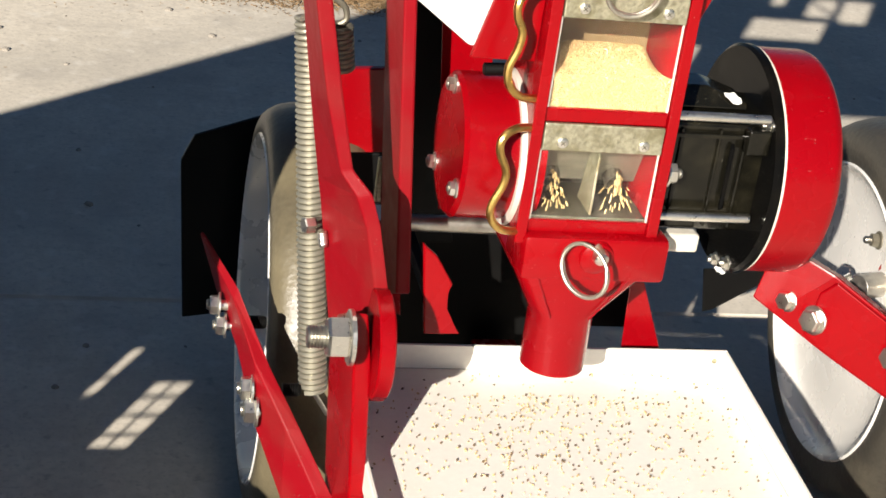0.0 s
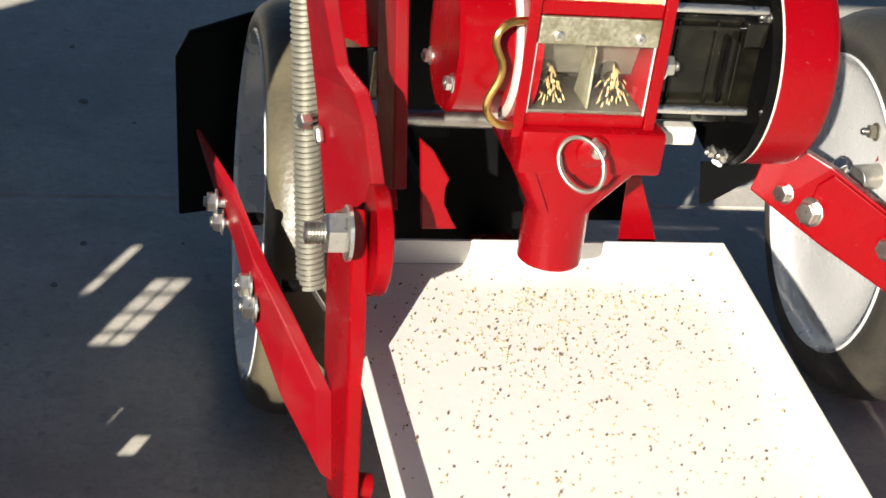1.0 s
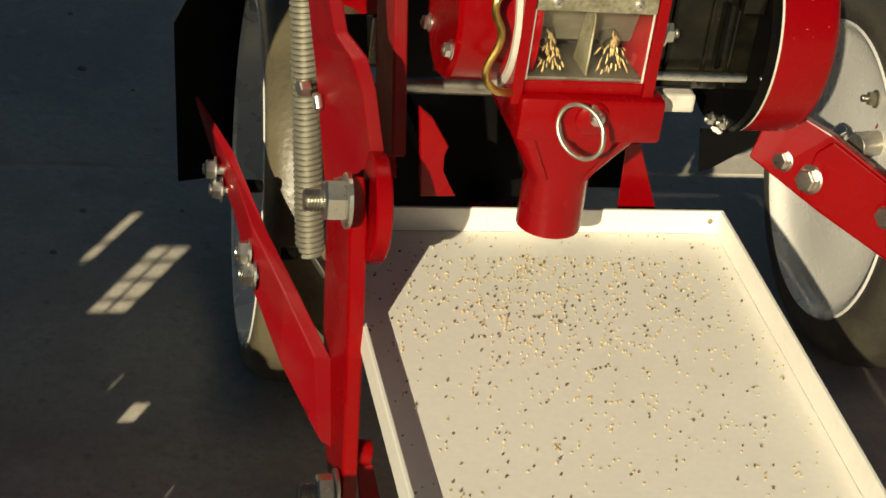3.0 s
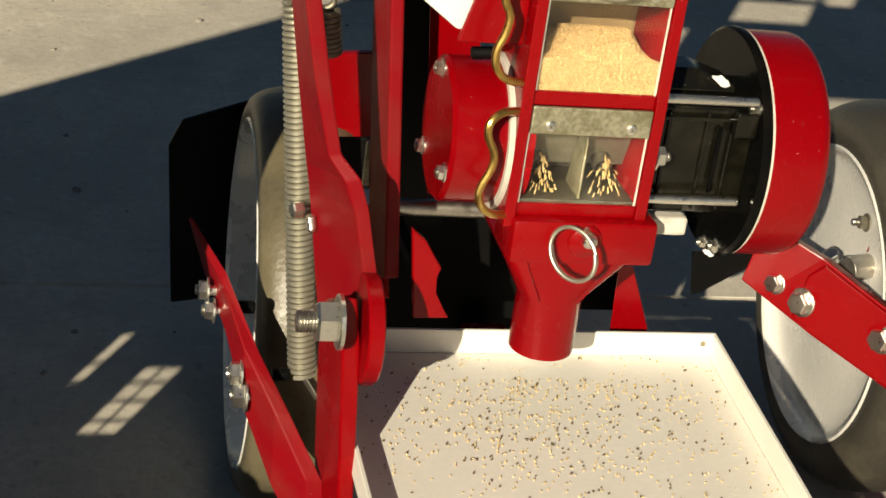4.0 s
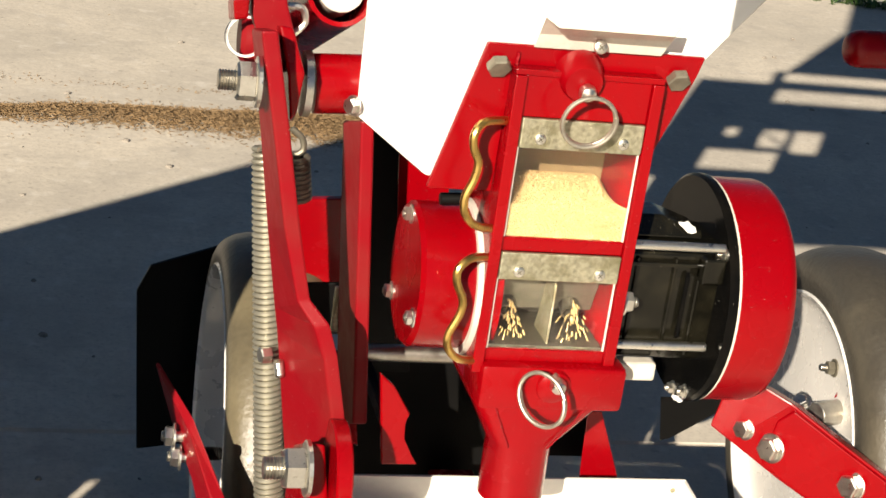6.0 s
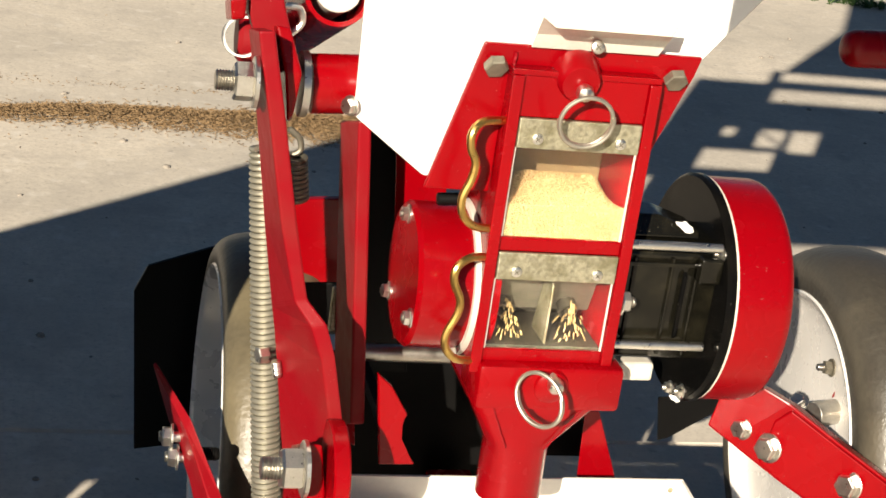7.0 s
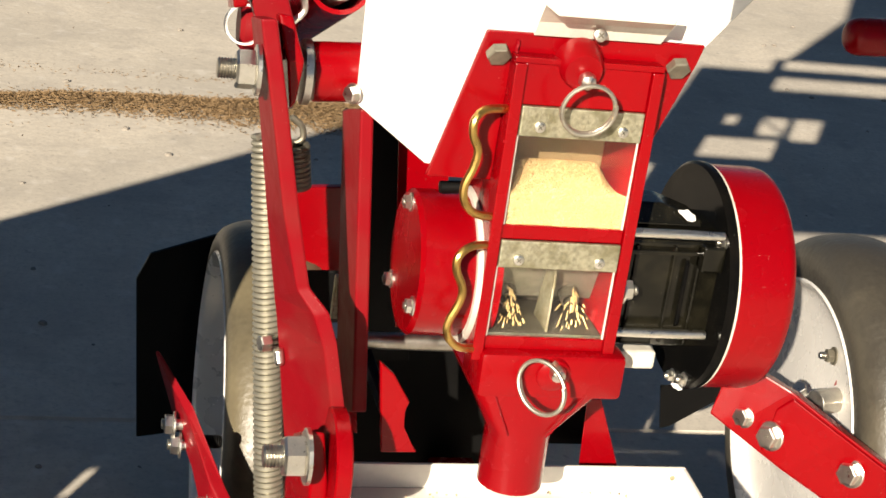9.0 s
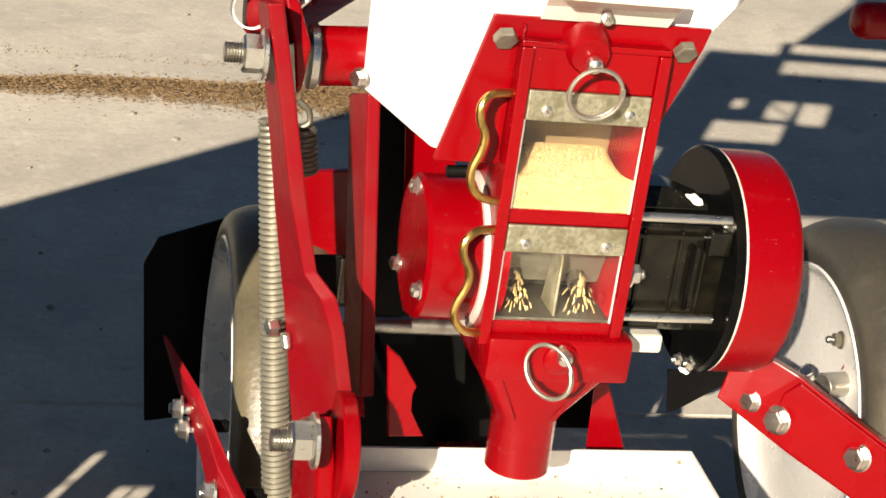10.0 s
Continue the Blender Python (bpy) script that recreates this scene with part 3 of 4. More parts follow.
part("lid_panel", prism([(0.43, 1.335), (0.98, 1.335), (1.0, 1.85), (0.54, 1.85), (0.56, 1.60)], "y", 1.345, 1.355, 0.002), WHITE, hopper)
# unseen flap on two stays, added to shade the ground past the cap
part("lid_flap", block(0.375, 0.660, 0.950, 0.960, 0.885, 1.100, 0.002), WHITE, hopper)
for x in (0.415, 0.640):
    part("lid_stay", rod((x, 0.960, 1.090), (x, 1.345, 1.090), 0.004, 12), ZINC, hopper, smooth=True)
bolt((0.2560, 1.3040, 0.6823), (-0.8, -0.6, 0), 0.0075, hopper)

# ---- left parallel linkage ----
link = thing("linkage_arm", "bent thick red steel linkage arm with worn edges", "linkage arm")
part("arm_plate", loft([[(0.1679, 1.2500, 0.7516), (0.1807, 1.2500, 0.7526), (0.1811, 1.3100, 0.7393), (0.1677, 1.3100, 0.7382)],
                        [(0.1836, 1.2500, 0.6787), (0.1967, 1.2500, 0.6796), (0.1943, 1.3100, 0.6603), (0.1819, 1.3100, 0.6595)],
                        [(0.2008, 1.2500, 0.5953), (0.2138, 1.2500, 0.5960), (0.2104, 1.3100, 0.5728), (0.1963, 1.3100, 0.5720)],
                        [(0.2184, 1.2500, 0.5301), (0.2287, 1.2500, 0.5330), (0.2224, 1.3100, 0.5015), (0.2089, 1.3100, 0.5009)],
                        [(0.2327, 1.2400, 0.5126), (0.2454, 1.2400, 0.5156), (0.2279, 1.3100, 0.4807), (0.2129, 1.3100, 0.4801)],
                        [(0.2443, 1.2400, 0.4827), (0.2550, 1.2400, 0.4881), (0.2336, 1.3100, 0.4489), (0.2180, 1.3100, 0.4484)],
                        [(0.2564, 1.2400, 0.4286), (0.2675, 1.2400, 0.4315), (0.2444, 1.3100, 0.3920), (0.2265, 1.3100, 0.3916)],
                        [(0.2685, 1.2400, 0.3674), (0.2798, 1.2400, 0.3703), (0.2562, 1.3100, 0.3276), (0.2370, 1.3100, 0.3273)],
                        [(0.2626, 1.2400, 0.3306), (0.2745, 1.2400, 0.3307), (0.2618, 1.3100, 0.2890), (0.2462, 1.3100, 0.2888)]], bevel=0.002), RED_DULL, link)
part("swivel_plate", turned([(0, 0), (0, 0.047), (0.0015, 0.0485), (0.012, 0.0485), (0.0135, 0.047), (0.0135, 0)], (0.2599, 1.2550, 0.3687), (1, 0, 0), 56), RED_DULL, link, smooth=True)
bolt((0.2352, 1.2050, 0.4025), (-1, 0, 0), 0.0205, link, stud=0.016, phase=0.5236)
bolt((0.1721, 1.2620, 0.7080), (-1, 0, 0), 0.0175, link, stud=0.014, phase=0.5236)
part("boss_plate", loft([[(0.1869, 1.2900, 0.7472), (0.1982, 1.2900, 0.7459), (0.2017, 1.3600, 0.7303), (0.1878, 1.3600, 0.7292)], [(0.1959, 1.2800, 0.7118), (0.2093, 1.2800, 0.7128), (0.2152, 1.3600, 0.6903), (0.1964, 1.3600, 0.6889)], [(0.2012, 1.2800, 0.6727), (0.2059, 1.2800, 0.6801), (0.2171, 1.3600, 0.6484), (0.2100, 1.3600, 0.6479)]], bevel=0.002), RED, link)
part("cross_tube", rod((0.2269, 1.3450, 0.6867), (0.2849, 1.3450, 0.6900), 0.0250, 40), RED, link, smooth=True)
part("ring_washer", turned([(0, 0), (0, 0.0275), (0.006, 0.0275), (0.006, 0)], (0.2184, 1.3450, 0.6861), (1, 0, 0), 40), ZINC, link, smooth=True)
part("top_bar", loft([[(0.1504, 1.3000, 0.7620), (0.1632, 1.3000, 0.7658), (0.1662, 1.3600, 0.7516), (0.1527, 1.3600, 0.7476)], [(0.1527, 1.3000, 0.7459), (0.1631, 1.3000, 0.7477), (0.1661, 1.3600, 0.7327), (0.1551, 1.3600, 0.7308)]], bevel=0.002), RED, link)
part("upper_arm", loft([[(0.1653, 1.3100, 0.7878), (0.1896, 1.3100, 0.7900), (0.1979, 1.4000, 0.7707), (0.1720, 1.4000, 0.7684)], [(0.1665, 1.3100, 0.7518), (0.1949, 1.3100, 0.7588), (0.2036, 1.4000, 0.7373), (0.1755, 1.4000, 0.7301)], [(0.1739, 1.3100, 0.7295), (0.2058, 1.3100, 0.7274), (0.2166, 1.4000, 0.7039), (0.1873, 1.4000, 0.7065)], [(0.1847, 1.3100, 0.7024), (0.2142, 1.3100, 0.7046), (0.2216, 1.4000, 0.6793), (0.1974, 1.4000, 0.6775)]], bevel=0.002), RED_DULL, link)
part("top_pipe", pipe((0.2446, 1.3600, 0.7611), (0.2411, 1.6200, 0.6579), 0.028, 0.004), RED, link, smooth=True)
part("inner_roller", rod((0.2469, 1.3700, 0.7627), (0.2545, 1.5200, 0.7147), 0.020), GASKET, link, smooth=True)
part("pivot_bush", turned([(0, 0), (0, 0.018), (0.004, 0.022), (0.05, 0.022), (0.05, 0)], (0.1780, 1.4700, 0.6890), (1, 0, 0), 36), RED_DULL, link, smooth=True)
# white ring that paints the overexposed glare along the rim
part("bush_ring", turned([(0, 0.0160), (0, 0.0180), (0.006, 0.0180), (0.006, 0.0160), (0, 0.0160)], (0.1790, 1.4380, 0.6985), (0.1, -1, 0.2), 40), WHITE, link, "white ring that stands for the glare on the bush's rim", smooth=True)
part("wire_clip", wire(smooth_path([(0.1979, 1.3300, 0.7541), (0.2095, 1.3300, 0.7527), (0.2130, 1.3300, 0.7413), (0.2048, 1.3300, 0.7313)], 5), 0.003, 8), ZINC, link, smooth=True)

# lower upright bar with rounded head
upright = thing("upright_bar", "thick red steel upright bar with a rounded head", "bar")
part("bar", loft([[(0.2309, 1.2100, 0.4242), (0.2471, 1.2100, 0.4219), (0.2466, 1.2700, 0.3898), (0.2319, 1.2700, 0.3895)],
                  [(0.2391, 1.2100, 0.3766), (0.2544, 1.2100, 0.3768), (0.2470, 1.2700, 0.3424), (0.2291, 1.2700, 0.3422)],
                  [(0.2445, 1.2000, 0.2822), (0.2588, 1.2000, 0.2821), (0.2536, 1.2700, 0.2365), (0.2361, 1.2700, 0.2366)],
                  [(0.2521, 1.2000, 0.1616), (0.2660, 1.2000, 0.1613), (0.2646, 1.2700, 0.1090), (0.2479, 1.2700, 0.1093)],
                  [(0.2564, 1.1900, 0.0643), (0.2696, 1.1900, 0.0638), (0.2765, 1.2600, 0.0053), (0.2654, 1.2600, 0.0057)],
                  [(0.262, 1.19, 0.0), (0.278, 1.19, 0.0), (0.276, 1.26, 0.0), (0.256, 1.26, 0.0)]], bevel=0.002), RED, upright)
part("head_disc", turned([(0, 0), (0, 0.0455), (0.0015, 0.047), (0.0125, 0.047), (0.014, 0.0455), (0.014, 0)], (0.2545, 1.2250, 0.3864), (1, 0, 0), 56), RED, upright, smooth=True)
bolt((0.2511, 1.2000, 0.1040), (-1, 0, 0), 0.0185, upright, stud=0.016)
part("pivot_stub", rod((0.2685, 1.2200, 0.1335), (0.2818, 1.2200, 0.1319), 0.012), RED, upright, smooth=True)
part("foot_bracket", loft([[(0.2709, 1.2200, 0.1191), (0.2857, 1.2200, 0.1188), (0.2974, 1.2700, 0.0800), (0.2864, 1.2700, 0.0802)], [(0.2802, 1.2000, 0.0360), (0.3065, 1.2000, 0.0418), (0.3192, 1.2500, -0.0008), (0.2975, 1.2500, -0.0071)]], bevel=0.001), RED_DULL, upright)
part("cross_bracket", block(0.285, 0.315, 1.20, 1.215, 0.03, 0.075, 0.002), RED, upright)

# ---- slanting bar to the wheel ----
slant = thing("trailing_bar", "slanting flat red wheel arm with zinc bolts", "wheel arm")
part("flat_bar", loft([[(0.1232, 1.4200, 0.3906), (0.1262, 1.4200, 0.3929), (0.1493, 1.4200, 0.3344), (0.1431, 1.4200, 0.3307)],
                       [(0.1515, 1.3600, 0.3563), (0.1560, 1.3600, 0.3656), (0.1738, 1.3600, 0.3079), (0.1596, 1.3600, 0.3029)],
                       [(0.1706, 1.3100, 0.3156), (0.1849, 1.3100, 0.3129), (0.1914, 1.3100, 0.2475), (0.1745, 1.3100, 0.2535)],
                       [(0.1981, 1.2700, 0.2725), (0.2117, 1.2700, 0.2726), (0.2209, 1.2700, 0.1934), (0.2000, 1.2700, 0.1967)],
                       [(0.2262, 1.2450, 0.2205), (0.2425, 1.2450, 0.2180), (0.2525, 1.2450, 0.1170), (0.2390, 1.2450, 0.1270)]], bevel=0.0015), RED_DULL, slant)
for p, s in (((0.1438, 1.3850, 0.3345), 0.0105), ((0.1500, 1.3800, 0.3161), 0.0105), ((0.1719, 1.3160, 0.2869), 0.0125), ((0.1767, 1.3080, 0.2693), 0.0135)):
    bolt(p, (-1, 0.05, 0), s, slant, stud=0.003)
    part("shank", rod(Vector(p) + Vector((-0.002, 0, 0)), Vector(p) + Vector((0.012, 0, 0)), s * 0.5), ZINC, slant, smooth=True)
for p in ((0.1680, 1.3600, 0.3310), (0.1991, 1.3200, 0.2838)):
    part("stud", threaded(p, (1, 0, 0), 0.0065, 0.016), BLACK_STEEL_AND_SHADE, slant)

# ---- springs ----
def coil(p0, p1, r, turns, wire_r, per=14):
    p0, p1 = Vector(p0), Vector(p1)
    w, u, v = frame_of(p1 - p0)
    n = int(turns * per)
    return [p0.lerp(p1, i / n) + (u * math.cos(2 * math.pi * i / per) + v * math.sin(2 * math.pi * i / per)) * r for i in range(n + 1)]


spring = thing("tension_spring", "long zinc-plated tension spring beside the red arm", "spring", "tension springs")
part("coil", wire(coil((0.1978, 1.3650, 0.6219), (0.2274, 1.3250, 0.2821), 0.0112, 64, 0.0022), 0.0024, 8), DULL_ZINC, spring, smooth=True)
part("end_hook", wire(smooth_path([(0.2257, 1.3250, 0.2833), (0.2341, 1.3250, 0.2701), (0.2432, 1.3250, 0.2556)], 5), 0.0022, 8), STEEL, spring, smooth=True)
clipb = part("clamp_bolt", hexagon((0.2113, 1.3150, 0.4522), (-1, -0.3, 0), 0.013, 0.010), ZINC, spring)
part("thread", threaded((0.2163, 1.3000, 0.4531), (0.2, 0, -1), 0.0045, 0.014), ZINC, clipb)
spring2 = thing("tension_spring", "short thick tension spring hooked behind the arm", "spring", "tension springs")
part("coil", wire(coil((0.2356, 1.4300, 0.5957), (0.2414, 1.4300, 0.5546), 0.0085, 9, 0.003), 0.0029, 8), DARK_GALV, spring2, smooth=True)
part("end_hook", wire(smooth_path([(0.2275, 1.4300, 0.6201), (0.2375, 1.4300, 0.6118), (0.2396, 1.4300, 0.6013), (0.2331, 1.4300, 0.5955)], 5), 0.0029, 8), DARK_GALV, spring2, smooth=True)

# ---- rear frame ----
rear = thing("rear_frame", "red welded rear frame of the row unit in deep shade", "frame")
part("post", loft([[(0.2636, 1.3851, 0.6441), (0.2686, 1.3297, 0.6620), (0.2797, 1.3297, 0.6628), (0.2865, 1.3851, 0.6457)], [(0.2818, 1.3851, 0.4375), (0.2865, 1.3297, 0.4632), (0.2987, 1.3297, 0.4637), (0.3068, 1.3851, 0.4384)], [(0.2894, 1.3851, 0.3507), (0.2940, 1.3297, 0.3797), (0.3067, 1.3297, 0.3801), (0.3153, 1.3851, 0.3513)]], bevel=0.002), RED_DULL, rear)
part("side_wall", loft([[(0.3245, 1.4300, 0.6256), (0.3703, 1.4300, 0.6287), (0.3729, 1.4400, 0.6256), (0.3268, 1.4400, 0.6225)], [(0.3461, 1.4300, 0.4193), (0.3988, 1.4300, 0.4213), (0.4016, 1.4400, 0.4168), (0.3486, 1.4400, 0.4148)]], bevel=0.001), RED, rear)
part("weld_pad", block(0.2755, 0.2860, 1.3870, 1.3935, 0.4430, 0.4870, 0.002), GALV, rear, "bare welded steel pad")
# black sheet that stands for the shade in the gap by the post
part("backing_plate", plate_y([(0.257, 0, 0.459), (0.302, 0, 0.461), (0.308, 0, 0.407), (0.279, 0, 0.406)], 1.4622, 0.004), BLACK_STEEL_AND_SHADE, rear)
# added block, tucked behind the tray to keep sun off the ground
part("cross_member", block(0.625, 0.664, 1.452, 1.458, 0.120, 0.260, 0.001), BLACK_STEEL_AND_SHADE, rear)
part("cross_beam", plate_y([(0.2450, 0, 0.5112), (0.3087, 0, 0.5163), (0.3160, 0, 0.4225), (0.2780, 0, 0.4215), (0.2560, 0, 0.4560)], 1.545, 0.01), RED, rear)
part("gusset", loft([[(0.2826, 1.4000, 0.4421), (0.2913, 1.4000, 0.4396), (0.2954, 1.4200, 0.4307), (0.2866, 1.4200, 0.4332)], [(0.2859, 1.3600, 0.4269), (0.2965, 1.3600, 0.4245), (0.3053, 1.4000, 0.4056), (0.2943, 1.4000, 0.4081)], [(0.2943, 1.3400, 0.3577), (0.3032, 1.3400, 0.3522), (0.3123, 1.3800, 0.3309), (0.3030, 1.3800, 0.3366)]], bevel=0.001), RED, rear)
part("axle", rod((0.30, 1.44, 0.400), (0.41, 1.44, 0.400), 0.0085), STEEL, rear, smooth=True)
# outline follows the sunlit patch of a larger red plate
part("rear_plate", plate_y([(0.3064, 1.3000, 0.4445), (0.3206, 1.3000, 0.4323), (0.3379, 1.3000, 0.4051), (0.3328, 1.3000, 0.3966), (0.3339, 1.3000, 0.3807), (0.3421, 1.3000, 0.3656), (0.3506, 1.3000, 0.3560), (0.3176, 1.3000, 0.3552)], 1.3000, 0.006), RED, rear)
part("plate_bracket", block(0.331, 0.341, 1.3065, 1.572, 0.352, 0.366, 0.001), BLACK_STEEL_AND_SHADE, rear)
# near-black sheets: the deep shade of the interior is put into their colour
part("rear_shroud", block(0.478, 0.585, 1.50, 1.508, 0.26, 0.41, 0.001), BLACK_STEEL_AND_SHADE, rear)
part("rear_shroud", plate_y([(0.3016, 1.5700, 0.3371), (0.4918, 1.5700, 0.3449), (0.5213, 1.5700, 0.1555), (0.3216, 1.5700, 0.1516)], 1.57, 0.008), BLACK_STEEL_AND_SHADE, rear)
part("inner_plate", plate_y([(0.3076, 1.5300, 0.6204), (0.3535, 1.5300, 0.6237), (0.3904, 1.5300, 0.3367), (0.3411, 1.5300, 0.3351)], 1.53, 0.008), BLACK_STEEL_AND_SHADE, rear)
part("strut", loft([[(0.5583, 1.4500, 0.3382), (0.5732, 1.4500, 0.3387), (0.5811, 1.4700, 0.3287), (0.5660, 1.4700, 0.3282)], [(0.5627, 1.4500, 0.2468), (0.6098, 1.4500, 0.2479), (0.6182, 1.4700, 0.2366), (0.5704, 1.4700, 0.2355)]], bevel=0.001), RED, rear)
part("side_brace", loft([[(0.3885, 1.4000, 0.4267), (0.3997, 1.3600, 0.4200), (0.4049, 1.3700, 0.4183), (0.3947, 1.4100, 0.4252)], [(0.4177, 1.4000, 0.3774), (0.4192, 1.3600, 0.3799), (0.4246, 1.3700, 0.3779), (0.4241, 1.4100, 0.3756)]], bevel=0.0005), RED, rear)
part("lower_beam", block(0.27, 0.66, 1.36, 1.40, 0.215, 0.252, 0.003), RED, rear)
part("lower_beam", block(0.30, 0.62, 0.98, 1.02, 0.215, 0.252, 0.003), RED, rear)
part("keel", block(0.43, 0.48, 0.95, 1.55, 0.12, 0.216, 0.003), RED, rear)
part("opener", prism([(1.1, 0.0), (1.35, 0.0), (1.45, 0.12), (1.05, 0.12)], "x", 0.445, 0.465, 0.001), BLACK_STEEL_AND_SHADE, rear)

part("cross_strap", plate_y([(0.1964, 1.4200, 0.2671), (0.2433, 1.4200, 0.2682), (0.2449, 1.4200, 0.2519), (0.2146, 1.4200, 0.2513)], 1.42, 0.006), RED, rear)
part("hopper_neck", rod((0.3475, 1.3400, 0.5936), (0.3665, 1.3400, 0.5948), 0.0055), BLACK_STEEL_AND_SHADE, rear, smooth=True)

# ---- seed tray ----
tray = thing("seed_tray", "white sheet-metal catch tray with a low rim, strewn with seed", "tray")
TX0, TX1, TY0, TY1, TZ = 0.262, 0.658, 0.72, 1.412, 0.256
TXN = 0.626     # the side rim stands in a little towards the near end
part("floor_sheet", prism([(TX0, TY0), (TXN, TY0), (TX1, TY1), (TX0, TY1)], "z", TZ - 0.003, TZ, 0), TRAY_WHITE, tray)
RIM = 0.026
part("rim", prism([(TX0 - 0.004, TZ), (TX0, TZ), (TX0, TZ + RIM), (TX0 - 0.004, TZ + RIM)], "y", TY0, TY1, 0.0008), TRAY_WHITE, tray)
part("rim", prism([(TXN, TY0), (TXN + 0.004, TY0), (TX1 + 0.004, TY1), (TX1, TY1)], "z", TZ, TZ + RIM, 0.0008), TRAY_WHITE, tray)
part("rim", block(TX0 - 0.004, TX1 + 0.004, TY1, TY1 + 0.004, TZ, TZ + RIM, 0.0008), TRAY_WHITE, tray)
part("rim", block(TX0 - 0.004, TXN + 0.004, TY0 - 0.004, TY0, TZ, TZ + RIM, 0.0008), TRAY_WHITE, tray)
part("drain_hole", turned([(0, 0), (0, 0.003), (0.0006, 0.003), (0.0006, 0)], (TX1 - 0.009, TY1 - 0.0002, TZ + 0.015), (0, -1, 0), 20), GALV, tray)
spots, dark = [], []
for _ in range(1700):
    if random.random() < 0.40:
        x, y = random.gauss(0.455, 0.085), 1.365 - abs(random.gauss(0, 0.11))
    else:
        x, y = random.uniform(TX0, TX1), random.uniform(TY0, TY1)
    edge = TXN + (TX1 - TXN) * (y - TY0) / (TY1 - TY0)
    if TX0 + 0.006 < x < edge - 0.006 and TY0 + 0.006 < y < TY1 - 0.006:
        (dark if random.random() < 0.22 else spots).append((x, y, TZ + 0.0008))
tagged(part("scattered_seed", seeds(spots, 0.0011, 1.5), PALE_SEED), "small yellow seed scattered over the white tray", "seed", kind="stuff")
tagged(part("scattered_seed", seeds(dark, 0.0012, 1.6), DUST), "dark seed scattered over the white tray", "seed", kind="stuff")

loose = []
for _ in range(26):
    loose.append((random.uniform(0.68, 0.85), random.uniform(1.0, 1.5), 0.0012))
tagged(part("spilt_seed", seeds(loose, 0.0013, 1.6), PALE_SEED), "a few pale seeds spilt on the concrete beside the tray", "seed", kind="stuff")

# ---- wheels ----
def wheel(name, label, at, yaw, rim_r, tyre_r, width, dish, bolts, rubber):
    """A rubber-tyred wheel: tyre, pressed rim of a certain dish, hub, and bolts at angles round it."""
    t = thing(name, label, "wheel", "gauge wheels")
    w = (math.cos(radians(yaw)), math.sin(radians(yaw)), 0)
    h = width / 2
    prof = [(-h * 0.7, rim_r - 0.002), (-h * 0.93, rim_r - 0.001)]
    for k in range(17):
        a = math.pi * k / 16
        prof.append((-h * math.cos(a) * 0.98, rim_r + 0.004 + (tyre_r - rim_r - 0.004) * math.sin(a) ** 0.6))
    prof += [(h * 0.8, rim_r - 0.001), (h * 0.75, rim_r - 0.002), (-h * 0.7, rim_r - 0.002)]
    part("tyre", turned(prof, at, w, 96), rubber, t, "dusty black rubber tyre", smooth=True)
    f = -h + dish
    rim = part("rim", turned([(-h * 0.96, rim_r + 0.002), (-h, rim_r), (-h * 0.97, rim_r - 0.004), (-h * 0.90, rim_r - 0.007), (f - dish * 0.35, rim_r - 0.012), (f - dish * 0.1, rim_r - 0.020), (f, rim_r - 0.036), (f + 0.002, rim_r * 0.60), (f - 0.002, rim_r * 0.45), (f - 0.002, 0.03), (f - 0.006, 0.028), (f - 0.006, 0)], at, w, 96), RIM_WHITE, t, "off-white pressed rim", smooth=True)
    part("hub", turned([(f, 0), (f, 0.018), (f - 0.024, 0.016), (f - 0.026, 0.010), (f - 0.026, 0)], at, w, 32), STEEL, rim, smooth=True)
    _, u, v = frame_of(w)
    for a in bolts:
        p = Vector(at) + (u * math.cos(a) + v * math.sin(a)) * rim_r * 0.70 + Vector(w) * (f - 0.001)
        bolt(p, [-c for c in w], 0.009, rim, stud=0.008, mat=DARK_GALV)
    return t


wheel("gauge_wheel", "black-tyred gauge wheel with white rim beside the shield", (0.249, 1.592, 0.222), -1.3, 0.185, 0.222, 0.105, 0.060, (), RUBBER)
wheel("gauge_wheel", "black-tyred gauge wheel with white rim half in shade", (0.928, 1.610, 0.228), -2.5, 0.172, 0.228, 0.12, 0.018, (1.94,), SHADED_RUBBER)

shield = thing("wheel_shield", "black steel shield plate behind the wheel", "shield")
part("plate", plate_y([(0.1453, 1.8300, 0.3199), (0.1312, 1.8300, 0.2872), (0.1449, 1.8300, 0.0814), (0.2452, 1.8300, 0.0976), (0.2564, 1.8300, 0.3610)], 1.83, 0.006), BLACK_STEEL_AND_SHADE, shield)
part("leg", block(0.226, 0.243, 1.836, 1.85, 0.0, 0.3, 0.001), BLACK_STEEL_AND_SHADE, shield)

# ---- arm and axle of the other wheel ----
rarm = thing("trailing_bar", "slanting red wheel arm with zinc bolts beside the tray", "wheel arm")
part("flat_bar", loft([[(0.700, 1.466, 0.318), (0.713, 1.466, 0.378), (0.729, 1.481, 0.371), (0.716, 1.481, 0.310)],
                       [(0.720, 1.455, 0.306), (0.732, 1.455, 0.376), (0.748, 1.470, 0.369), (0.736, 1.470, 0.298)],
                       [(0.774, 1.430, 0.273), (0.769, 1.430, 0.362), (0.785, 1.445, 0.355), (0.791, 1.445, 0.265)],
                       [(0.843, 1.400, 0.236), (0.818, 1.400, 0.333), (0.835, 1.415, 0.325), (0.861, 1.415, 0.227)],
                       [(0.929, 1.350, 0.191), (0.902, 1.350, 0.286), (0.921, 1.365, 0.278), (0.948, 1.365, 0.182)]], bevel=0.002), RED, rarm)
